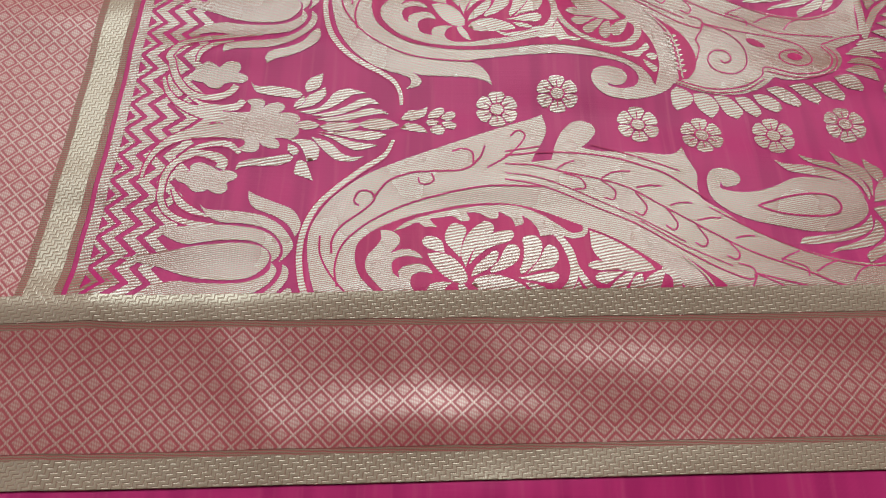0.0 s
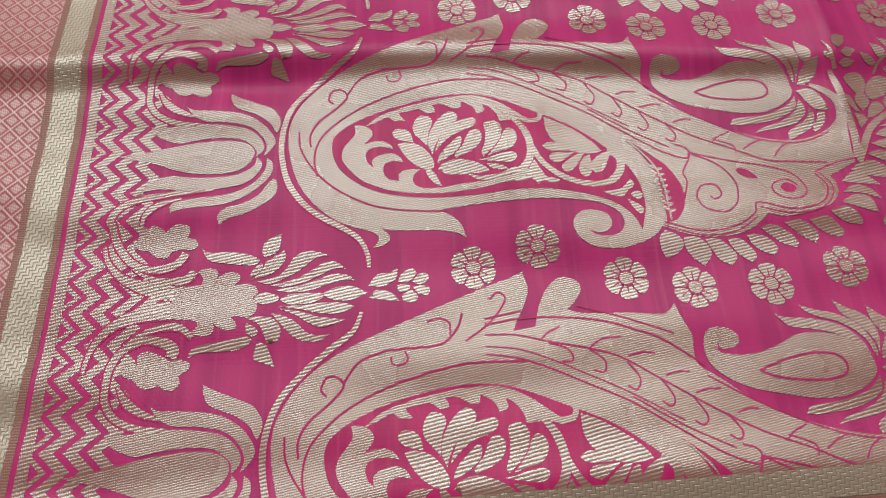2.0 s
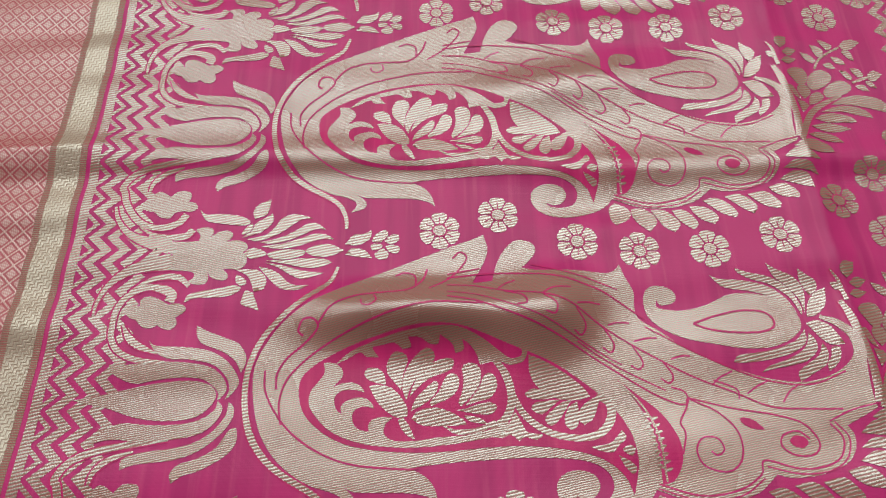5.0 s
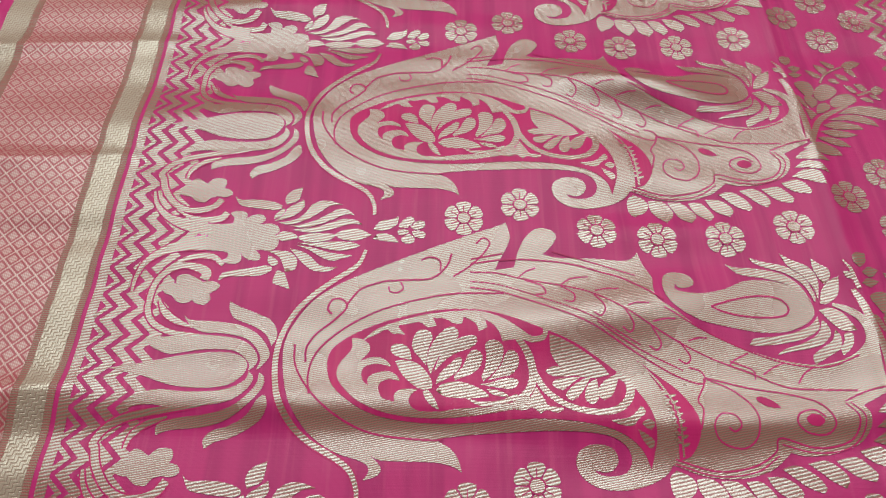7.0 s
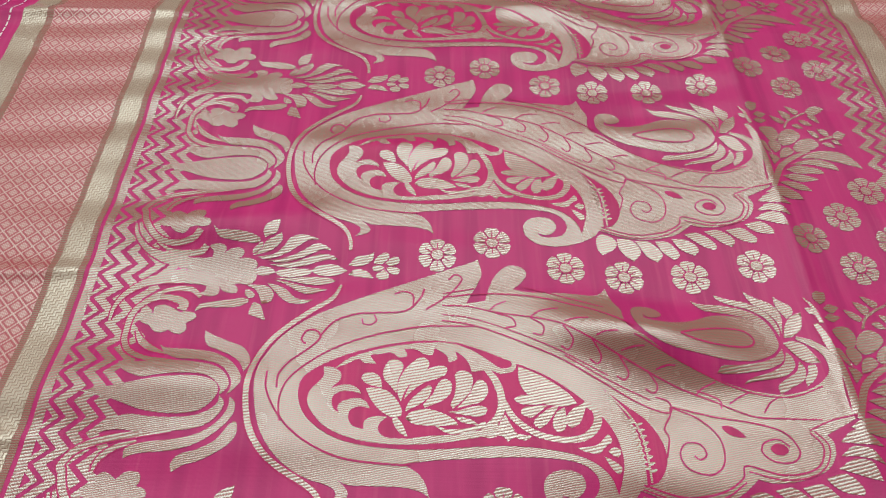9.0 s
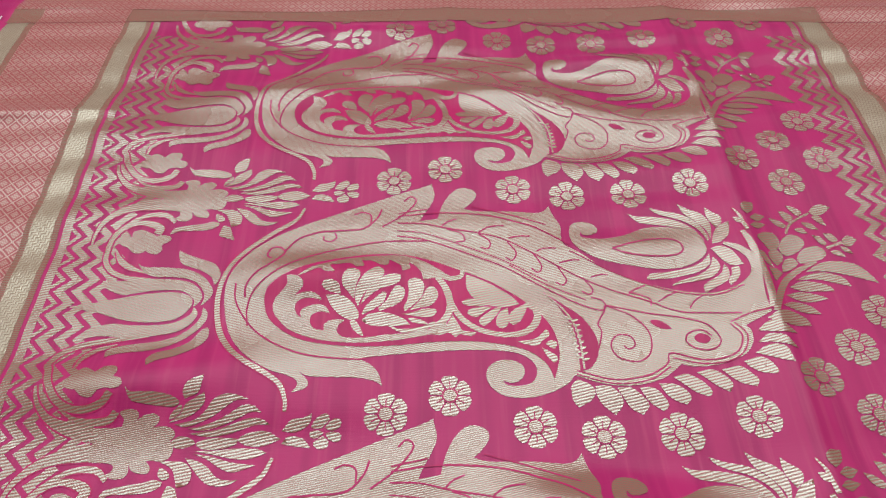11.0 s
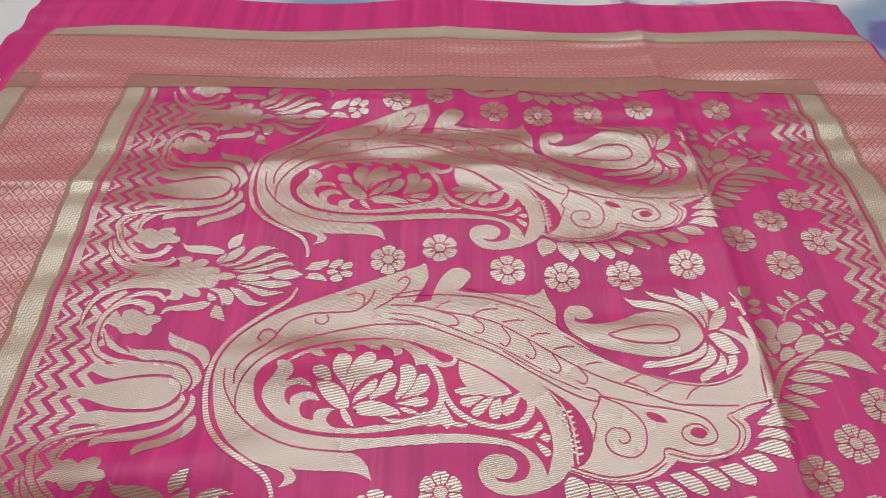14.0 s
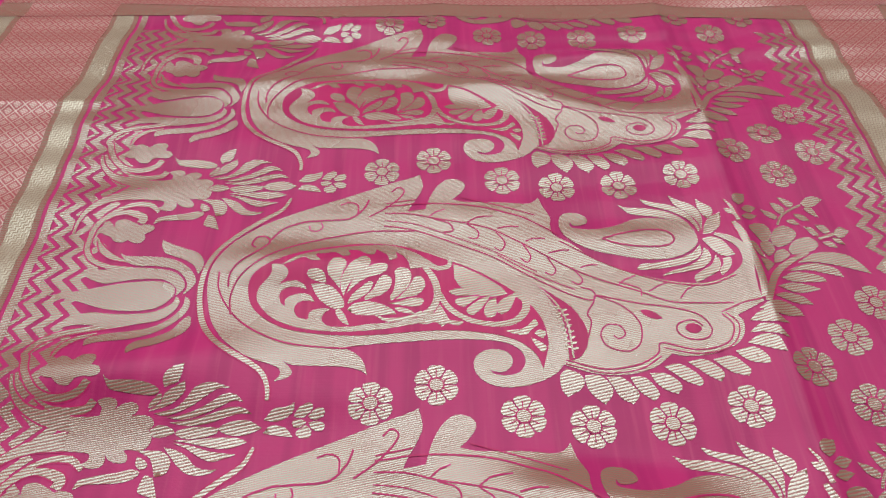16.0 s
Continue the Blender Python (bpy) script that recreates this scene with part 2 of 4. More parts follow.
Y_EDGE = (-0.28, 1.218)


def ridge(d, height, near, far):
    """A folded crease: a crest at d = 0 that falls off over 'near' below and 'far' above."""
    run = np.sqrt(d * d + 4e-6) - 0.002
    return height * np.exp(-run / np.where(d < 0, near, far))


def smooth(t):
    t = np.clip(t, 0, 1)
    return t * t * (3 - 2 * t)


def swell(x, y, cx, cy, height, rx, ry, turn=0.0):
    c, s = math.cos(radians(turn)), math.sin(radians(turn))
    u, v = (x - cx) * c + (y - cy) * s, (y - cy) * c - (x - cx) * s
    return height * np.exp(-(u / rx) ** 2 - (v / ry) ** 2)


# long folds: places along the cloth and heights there, in mm
FOLDS = ((-300, 0), (20, 1), (80, 3.5), (106, 7), (124, 5), (200, 2), (280, 2), (309, 3), (321, 7.5), (350, 5), (430, 2.5), (528, 1.5), (539, 4.5), (556, 2.5), (620, 3.2),
         (678, 4.6), (774, 1.5), (800, 2.5), (880, 2.5), (950, 3.2), (990, 4.6), (1030, 2.4), (1056, 4), (1085, 4), (1108, 4), (1150, 3), (1205, 1))
FOLD_Y, FOLD_H = np.array(FOLDS).T * 0.001
SWELLS = ((-0.075, 0.062, 0.0012, 0.045, 0.010, -62), (-0.01, 0.066, 0.0008, 0.045, 0.011, -60), (0.03, 0.064, 0.0006, 0.04, 0.010, -64), (0.09, 0.062, 0.0006, 0.05, 0.012, -70),
          (0.020, 0.452, 0.010, 0.050, 0.013, 0), (0.078, 0.452, 0.007, 0.022, 0.018, 40), (0.130, 0.738, 0.008, 0.050, 0.016, -12), (-0.09, 0.805, 0.005, 0.06, 0.016, 5),
          (-0.10, 0.712, 0.003, 0.05, 0.014, 0), (0.10, 0.590, 0.004, 0.06, 0.014, 8), (-0.02, 0.868, 0.003, 0.05, 0.014, 0), (0.05, 0.262, 0.004, 0.03, 0.05, 30),
          (0.10, 1.010, 0.006, 0.05, 0.014, -15), (-0.05, 1.015, 0.005, 0.05, 0.014, 10), (0.02, 1.085, 0.005, 0.05, 0.015, 0), (0.17, 1.045, 0.006, 0.05, 0.015, -8))
rng = np.random.default_rng(7)
RIPPLES = [(rng.uniform(8, 38) * rng.choice((-1, 1)), rng.uniform(90, 260), rng.uniform(0, 6.3), rng.uniform(0, 6.3)) for _ in range(14)]


REST = -0.003        # the flat of the cloth lies a little under the level of its folds


def relief(x, y):
    """Height of the cloth over the bed at plan places x, y (arrays)."""
    x, y = np.asarray(x, dtype=float), np.asarray(y, dtype=float)
    yy = y - 0.003 * np.sin(x * 16 + y * 5) - 0.012 * x * np.sin(y * 6) - 0.036 * x * np.clip((0.24 - y) / 0.1, 0, 1)
    h = REST + sum(np.interp(yy + d, FOLD_Y, FOLD_H) for d in (-0.004, -0.002, 0.0, 0.002, 0.004)) * 0.26
    patch = 0.35 + 0.65 * np.clip(np.sin(x * 19 + 2 * np.sin(y * 11)) * np.sin(y * 15 + 1.0) + 0.3, 0, 1) + 0.8 * np.clip((y - 0.95) / 0.1, 0, 1)
    for kx, ky, p, q in RIPPLES:
        h = h + patch * 0.030 / ky * np.sin(kx * x + ky * y + p + 0.8 * np.sin(9 * x + q))
    h = h + ridge(x - 0.221, 0.0034, 0.012, 0.009) * np.clip((y - 0.25) / 0.1, 0, 1)
    h = h + ridge(x + 0.147 - 0.15 * (y - 0.06), 0.0026, 0.02, 0.006) * np.clip((0.115 - y) / 0.01, 0, 1)
    h = h + ridge(x - 0.061, 0.0016, 0.008, 0.012) * np.clip((y - 1.08) / 0.05, 0, 1)
    h = h - 0.0007 * np.exp(-((x - 0.2180) / 0.0034) ** 2) * np.clip((y - 0.25) / 0.1, 0, 1)
    for yc in (0.545, 0.679, 0.772, 0.994):
        h = h + ridge(y - yc - 0.06 * (x + 0.2), 0.0030, 0.005, 0.006) * np.clip((-0.135 - x) / 0.03, 0, 1)
    far = y - 0.985 + 0.02 * (x + 0.2)
    h = h - 0.050 * (np.sqrt(far * far + 0.0002) + far)
    for s in SWELLS:
        h = h + 1.3 * swell(x, y, *s)
    return h


def gathered(y):
    """Places along the cloth where it is laid out: drawn in at the cross crease, slack beyond it."""
    return y - 0.006 * smooth((y - 0.95) / 0.06) + 0.12 * np.clip(y - 0.99, 0, None) + 0.16 * np.clip(y - 1.1, 0, None)


def drape(name, pieces, parent, mats, shift=0.0, base=0.0, label="", within=None):
    """One woven part: flat pieces (points in metres, faces, slot, lift) laid over the relief."""
    verts, faces, slots = [], [], []
    for i, (pts, fs, slot, lift, *_) in enumerate(pieces):
        pts = np.asarray(pts)
        if within:
            yy = pts[:, 1] + shift
            fs = [q for q in fs if max(yy[k] for k in q) > within[0] and min(yy[k] for k in q) < within[1]]
        py = gathered(pts[:, 1] + shift)
        z = relief(pts[:, 0], py) + base + lift
        n = len(verts)
        verts += list(zip(pts[:, 0], py, z))
        faces += [tuple(n + k for k in q) for q in fs]
        slots += [slot] * len(fs)
    return mesh_object(name, verts, faces, mats, parent, label, slots)


def spline(points, closed, step=1.2):
    """Catmull-Rom through (x, y[, 1]) in mm; a third number marks a sharp corner."""
    n = len(points)
    p = [np.array(q[:2], dtype=float) for q in points]
    sharp = [len(q) > 2 for q in points]
    out = []
    for i in range(n if closed else n - 1):
        j = (i + 1) % n
        a, b = p[i], p[j]
        before = p[(i - 1) % n] if (closed or i > 0) and not sharp[i] else 2 * a - b
        after = p[(j + 1) % n] if (closed or j < n - 1) and not sharp[j] else 2 * b - a
        m = max(2, int(np.linalg.norm(b - a) / step))
        for t in np.arange(m) / m:
            out.append(0.5 * (2 * a + (b - before) * t + (2 * before - 5 * a + 4 * b - after) * t * t + (3 * a - before - 3 * b + after) * t ** 3))
    if not closed:
        out.append(p[-1])
    return np.array(out)


def inside(poly, pts):
    x, y = pts[:, 0], pts[:, 1]
    hit = np.zeros(len(pts), dtype=bool)
    for (x0, y0), (x1, y1) in zip(poly, np.roll(poly, -1, axis=0)):
        if y0 != y1:
            hit ^= ((y0 > y) != (y1 > y)) & (x < (x1 - x0) * (y - y0) / (y1 - y0) + x0)
    return hit


def filled(poly, grid=2.2):
    """Triangles that fill a closed outline, with points inside so that it can drape."""
    lo, hi = poly.min(0), poly.max(0)
    gx, gy = np.meshgrid(np.arange(lo[0], hi[0], grid), np.arange(lo[1], hi[1], grid))
    gx[1::2] += grid / 2
    pts = np.column_stack([gx.ravel(), gy.ravel()])
    pts = pts[inside(poly, pts)] if len(pts) else pts
    n = len(poly)
    co, _, fs, *_ = delaunay_2d_cdt([Vector(q) for q in np.vstack([poly, pts])], [(i, (i + 1) % n) for i in range(n)], [], 0, 1e-4)
    co = np.array([tuple(c) for c in co])
    mid = np.array([co[list(f)].mean(0) for f in fs])
    keep = inside(poly, mid)
    return co, [tuple(f) for f, k in zip(fs, keep) if k]


def strip(line, widths):
    """A band along a line; widths are spread evenly along it."""
    d = np.gradient(line, axis=0)
    d /= np.linalg.norm(d, axis=1)[:, None] + 1e-9
    nrm = np.column_stack([-d[:, 1], d[:, 0]])
    w = np.interp(np.linspace(0, 1, len(line)), np.linspace(0, 1, len(widths)), widths) if len(widths) > 1 else np.full(len(line), widths[0])
    rows = [line + nrm * (w * k)[:, None] for k in (0.5, 0.0, -0.5)]
    n = len(line)
    fs = [(i + r * n + n, i + r * n + n + 1, i + r * n + 1, i + r * n) for r in (0, 1) for i in range(n - 1)]
    return np.vstack(rows), fs


def leaf_outline(base, tip, width, bend, rounded):
    a, b = np.array(base), np.array(tip)
    t = np.linspace(0, 1, 21)
    ax = b - a
    side = np.array([-ax[1], ax[0]])
    line = a + t[:, None] * ax + (4 * t * (1 - t) * bend)[:, None] * side
    prof = np.sin(np.pi * t ** 0.8) ** 0.75 if not rounded else np.sqrt(np.clip(t * 1.0, 0, 1)) * np.sqrt(np.clip(1 - ((t - 0.72) / 0.285) ** 2, 0, 1)) * (t > 0.72) + (t <= 0.72) * np.sqrt(t / 0.72) * 0.95
    d = np.gradient(line, axis=0)
    d /= np.linalg.norm(d, axis=1)[:, None]
    nrm = np.column_stack([-d[:, 1], d[:, 0]])
    rows = [line + nrm * (width * prof * k)[:, None] for k in (0.5, 0.0, -0.5)]
    n = len(line)
    fs = [(i + r * n + n, i + r * n + n + 1, i + r * n + 1, i + r * n) for r in (0, 1) for i in range(n - 1)]
    return np.vstack(rows), fs


LIFT = (0.0, 0.00024, 0.00040, 0.00052)
WOVEN = [GILT, ROSE, GILT_BOLD]


def pieces_of(motif, rim=0.0, wide=1.0):
    """The flat pieces of one motif: gilt on layers 1 and 3, rose lines and grounds on layer 2. Leaves with a rim overlap, each edged with a rose line."""
    out = []
    n = 0
    for kind, layer, *rest in motif:
        slot = 1 if layer == 2 else (2 if kind == "leaf" else 0)
        lift = LIFT[layer]
        if kind in ("shape", "frond"):
            slot = 2 if kind == "frond" else slot
            lift += 0.000012 * (len(out) % 5)
            pts, fs = filled(spline(rest[0], True))
        elif kind == "band":
            pts, fs = strip(spline(rest[1], False), rest[0])
            lift += 0.000012 * (len(out) % 5) if layer != 2 else 0.0
            if max(rest[0]) > 1.5 and layer != 2:
                slot = 2
                if rim and layer == 1:
                    under, ufs = strip(spline(rest[1], False), tuple(w + 1.5 for w in rest[0]))
                    out.append((under * 0.001, ufs, 1, 0.00018, "line"))
        else:
            base, tip, width, bend, rounded = rest
            width *= wide if layer == 1 else 1.0
            if rim and layer != 2 and width > 2.5:
                n += 1
                lift = (0.00012 if layer == 1 else LIFT[3]) + 0.000020 * (n % 11)
                pts, fs = leaf_outline(base, tip, width + (2 if layer == 1 else 1.4) * rim, bend, rounded)
                out.append((pts * 0.001, fs, 1, lift - 0.000010, "line"))
            pts, fs = leaf_outline(base, tip, width, bend, rounded)
        out.append((pts * 0.001, fs, slot, lift, "petal" if kind in ("leaf", "frond") and layer != 2 else "scroll"))
    return out


def flower(cx, cy, r=10.4, turn=0.0):
    """Six rounded petals round a ringed eye, in mm."""
    out = []
    for k in range(6):
        a = radians(60 * k + 30 + turn)
        d = np.array([math.cos(a), math.sin(a)])
        out.append(("leaf", 1, (cx + d[0] * r * 0.30, cy + d[1] * r * 0.30), (cx + d[0] * r, cy + d[1] * r), r * 0.84, 0.0, 1))
        out.append(("band", 2, (0.45,), [tuple(np.array([cx, cy]) + d * r * s) for s in (0.36, 0.55, 0.74)]))
    ring = lambda q: [(cx + q * math.cos(b), cy + q * math.sin(b)) for b in np.linspace(0, math.tau, 13)[:-1]]
    out.append(("shape", 2, ring(r * 0.37)))
    out.append(("shape", 3, ring(r * 0.30)))
    return out


# Ornaments of one repeat, in millimetres: outlines, tapering bands and leaves.
PAISLEY = []
PAISLEY.append(("band", 1, (1.5, 2.6, 2.6, 2.6, 2.6, 2.6, 2.6, 2.9, 2.6, 2.6, 2.3, 1.7), [(-22.9, 185.5), (-26.7, 176.8), (-36.9, 168.4), (-47.4, 158.6), (-55.8, 147.9), (-60.3, 134.9), (-60.9, 120.8), (-57.3, 105.4), (-50.4, 94.3), (-41.6, 86.7), (-30.1, 79.8), (-23.7, 74.6), (-20.4, 67.3), (-19.8, 61.1)]))
edge = [(-57.2, 120.8), (-57.9, 133.2), (-54.9, 143.2), (-48.1, 154.1), (-36.3, 164.6), (-22.2, 172.5), (-4.5, 180.7), (13.7, 188.6), (32.4, 196.5), (41.9, 200.1), (48.3, 203.0, 1), (50.0, 194.5), (47.8, 187.4), (43.9, 179.8), (41.8, 175.0, 1), (51.4, 176.5, 1), (54.2, 186.6), (58.6, 194.9), (64.8, 199.8), (71.8, 198.2), (73.6, 193.8), (70.0, 187.9), (66.1, 184.2, 1), (74.2, 182.2), (92.4, 182.0), (106.5, 180.9), (111.3, 182.6), (114.2, 185.9, 1), (116.0, 178.9), (119.2, 170.8), (118.6, 164.9, 1), (119.6, 157.6), (127.9, 151.2), (137.5, 143.5), (151.2, 136.0), (164.7, 130.4), (178.3, 126.6), (192.4, 125.4), (204.5, 128.6), (212.5, 133.7)]
edge += [(216.2, 139.2), (216.0, 146.4), (211.6, 152.1), (205.3, 156.4, 1), (206.3, 158.1, 1), (213.8, 155.3), (219.6, 149.6), (221.6, 141.2), (220.4, 133.5), (219.5, 127.0), (218.9, 118.9), (219.2, 112.5, 1), (213.0, 109.2), (204.4, 105.0, 1), (206.4, 101.3), (205.5, 95.5), (201.5, 90.0), (195.3, 86.5), (185.2, 83.5), (174.4, 82.7), (168.1, 84.2, 1), (164.8, 81.3), (158.6, 76.8), (148.8, 73.6), (138.2, 72.8), (128.0, 74.2), (120.4, 77.0), (115.9, 78.6, 1), (112.3, 74.3), (104.1, 69.9), (93.5, 67.4), (83.2, 68.2), (76.9, 72.0), (74.0, 77.3), (74.7, 82.7), (78.8, 86.2), (85.5, 87.0), (90.7, 84.8), (92.3, 80.7), (90.2, 76.7)]
edge += [(86.2, 75.1), (81.6, 76.2, 1), (83.6, 74.1), (90.0, 73.5), (95.4, 75.3), (98.1, 79.8), (97.4, 84.7), (93.6, 88.6), (87.1, 91.1), (76.4, 92.3), (62.9, 92.6), (46.8, 91.9), (30.7, 90.9), (20.0, 89.8), (12.6, 88.6, 1), (19.0, 85.0), (22.7, 80.1), (24.4, 74.0, 1), (20.9, 76.5), (12.9, 78.4), (-0.2, 78.8), (-10.7, 79.2), (-15.3, 81.3, 1), (-11.5, 77.8), (-10.2, 75.1), (-11.9, 72.4), (-17.8, 70.5, 1), (-15.6, 73.7), (-16.1, 76.9), (-21.1, 79.5), (-29.2, 82.0), (-37.7, 86.8), (-45.9, 94.3), (-52.9, 105.4)]
PAISLEY.append(("shape", 1, edge))
PAISLEY.append(("band", 2, (0.9,), [(-53.0, 133.0), (-52.1, 123.8), (-47.1, 114.0), (-38.4, 103.8), (-26.1, 95.5), (-12.0, 90.4), (9.4, 88.3), (16.1, 88.7)]))
PAISLEY.append(("band", 2, (0.9,), [(-43.8, 107.9), (-45.4, 117.7), (-43.5, 127.3), (-37.4, 135.6), (-27.1, 144.1), (-13.5, 151.3), (3.7, 157.1), (21.5, 160.9), (45.7, 161.3)]))
PAISLEY.append(("band", 2, (1.0,), [(-47.3, 124.3), (-47.5, 131.3), (-43.7, 138.5), (-37.4, 144.3), (-32.4, 149.3), (-30.1, 153.3), (-32.7, 156.8), (-37.2, 156.7), (-39.3, 151.4), (-36.8, 149.0)]))
PAISLEY.append(("band", 2, (1.0,), [(-30.2, 154.1), (-24.0, 162.8), (-13.9, 167.2), (-4.9, 168.3), (10.3, 169.8), (17.6, 176.6), (20.3, 183.8)]))
PAISLEY.append(("band", 2, (0.8,), [(-4.8, 167.2), (-3.5, 163.6), (-6.3, 161.1), (-10.0, 161.8), (-10.6, 164.7)]))
PAISLEY.append(("band", 2, (0.9,), [(14.7, 173.5), (14.3, 179.8), (9.4, 181.8), (4.9, 179.9)]))
PAISLEY.append(("band", 2, (0.9,), [(21.0, 170.9), (29.9, 177.4), (36.6, 184.6), (39.6, 190.6), (36.3, 193.3), (32.6, 189.8)]))
PAISLEY.append(("band", 2, (0.91,), [(29.7, 178.4), (50.0, 180.9), (70.5, 180.0), (84.0, 177.6), (94.8, 173.8), (105.6, 169.5), (122.7, 157.1)]))
PAISLEY.append(("band", 2, (0.72,), [(29.8, 180.8), (37.9, 182.5), (45.9, 184.1)]))
PAISLEY.append(("band", 2, (0.72,), [(70.8, 185.9), (91.0, 179.5), (111.3, 171.9)]))
PAISLEY.append(("band", 2, (0.78,), [(29.4, 173.5), (42.8, 173.0), (56.3, 169.6), (73.8, 166.0), (87.2, 161.6), (101.6, 152.4), (120.0, 140.2), (139.7, 128.8), (157.4, 121.3), (173.1, 114.1), (187.9, 112.9), (204.5, 112.4)]))
PAISLEY.append(("band", 2, (0.78,), [(29.2, 164.7), (42.5, 162.6), (55.8, 157.9), (71.6, 150.6), (87.4, 142.8), (103.2, 132.4), (121.4, 120.4), (133.3, 115.4), (136.5, 117.5), (135.2, 121.6), (129.8, 123.5)]))
PAISLEY.append(("band", 2, (0.59,), [(29.3, 168.2), (42.6, 166.6), (55.9, 162.0), (71.7, 154.8), (87.7, 146.7), (108.7, 134.1)]))
PAISLEY.append(("band", 2, (0.65,), [(88.9, 144.7), (108.6, 131.8), (127.0, 122.0)]))
PAISLEY.append(("band", 2, (0.78,), [(197.1, 106.1), (201.2, 99.5), (197.8, 91.4), (189.9, 87.4), (178.5, 86.5), (164.3, 90.2), (161.3, 84.2), (150.4, 77.9), (134.4, 76.0), (117.3, 80.9)]))
PAISLEY.append(("band", 2, (0.65,), [(199.2, 106.9), (203.8, 99.7), (200.2, 90.7), (191.4, 85.4), (178.2, 84.3), (164.7, 87.6)]))
PAISLEY.append(("band", 2, (0.65,), [(162.6, 82.6), (151.0, 75.6), (134.2, 73.9), (116.9, 79.0)]))
PAISLEY.append(("band", 2, (0.78,), [(136.6, 118.2), (148.4, 111.9), (155.6, 102.1), (154.6, 91.0), (147.8, 85.7), (138.4, 88.1), (135.7, 94.7), (139.3, 100.2), (145.7, 99.9), (147.7, 95.1), (144.3, 92.5), (142.0, 94.4)]))
PAISLEY.append(("band", 2, (0.78,), [(136.7, 118.5), (156.6, 113.3), (172.8, 110.5), (185.5, 106.0), (190.3, 97.4), (185.7, 92.2), (177.6, 92.6), (173.3, 96.6), (175.1, 101.1), (181.9, 102.9), (186.4, 99.5)]))
PAISLEY.append(("band", 2, (0.78,), [(135.8, 118.2), (135.2, 114.5), (131.0, 107.2), (132.2, 102.4), (129.5, 93.1)]))
PAISLEY.append(("band", 2, (0.72,), [(220.3, 114.5), (207.9, 111.7), (197.2, 107.1)]))
PAISLEY.append(("band", 2, (0.72,), [(122.0, 152.9), (142.5, 140.3), (166.4, 129.0), (182.6, 124.6), (196.0, 124.5), (210.2, 129.7)]))
PAISLEY.append(("band", 2, (0.8,), [(53.5, 170.9), (57.1, 174.1), (62.0, 176.2)]))
PAISLEY.append(("band", 2, (0.8,), [(73.8, 166.4), (79.4, 170.0), (87.8, 171.1)]))
PAISLEY.append(("band", 2, (0.8,), [(89.9, 162.3), (95.5, 163.6), (101.7, 163.4)]))
PAISLEY.append(("band", 2, (0.8,), [(104.5, 153.2), (108.7, 154.8), (114.9, 154.8)]))
PAISLEY.append(("band", 2, (0.8,), [(115.6, 145.4), (121.9, 146.9), (126.7, 147.1)]))
PAISLEY.append(("band", 2, (0.8,), [(131.5, 136.5), (136.5, 138.1), (140.7, 138.1)]))
PAISLEY.append(("band", 2, (0.8,), [(56.2, 169.1), (64.2, 166.0), (66.0, 161.1), (61.2, 160.5)]))
PAISLEY.append(("band", 2, (0.8,), [(73.7, 165.6), (79.6, 160.5), (78.6, 155.6), (74.3, 156.7)]))
PAISLEY.append(("band", 2, (0.8,), [(89.1, 159.9), (93.4, 152.5), (91.1, 147.5), (87.6, 149.5)]))
PAISLEY.append(("band", 2, (0.8,), [(102.3, 152.0), (106.3, 143.8), (104.3, 139.9), (100.8, 142.5)]))
PAISLEY.append(("band", 2, (0.8,), [(114.8, 143.3), (118.6, 135.2), (116.1, 131.8), (112.8, 133.9)]))
PAISLEY.append(("band", 2, (0.8,), [(127.3, 136.3), (131.5, 128.9), (129.3, 125.4), (125.7, 127.6)]))
PAISLEY.append(("band", 2, (0.75,), [(149.7, 126.8), (159.5, 122.5), (159.7, 117.8)]))
PAISLEY.append(("band", 2, (0.75,), [(159.1, 130.9), (152.2, 127.6), (149.4, 124.9)]))
PAISLEY.append(("band", 2, (0.75,), [(174.4, 126.1), (169.1, 123.7), (163.9, 120.3)]))
PAISLEY.append(("band", 2, (0.75,), [(187.5, 123.8), (183.0, 120.9), (179.1, 116.0)]))
PAISLEY.append(("leaf", 2, (157.5, 108.6), (167.5, 103.7), 4.2, 0.0, 0))
PAISLEY.append(("shape", 2, [(177.3, 98.5), (180.0, 100.8), (184.0, 100.2), (185.5, 97.7), (182.7, 95.5), (179.1, 96.0)]))
PAISLEY.append(("shape", 2, [(-36.9, 120.7), (-36.5, 128.9), (-31.5, 134.8), (-23.5, 139.9), (-12.6, 144.8), (4.4, 149.6), (19.0, 152.0), (33.9, 151.6), (45.9, 148.4), (60.7, 142.1), (78.1, 134.3), (92.0, 124.4), (102.5, 114.0), (108.4, 102.9), (110.0, 91.2), (108.4, 83.3), (106.2, 76.5, 1), (103.9, 83.4), (99.0, 88.9), (91.2, 93.1), (79.2, 96.0), (63.0, 97.6), (46.7, 97.2), (30.5, 95.8), (14.3, 95.3), (-2.0, 96.4), (-15.9, 99.3), (-26.2, 104.8), (-33.7, 112.2)]))
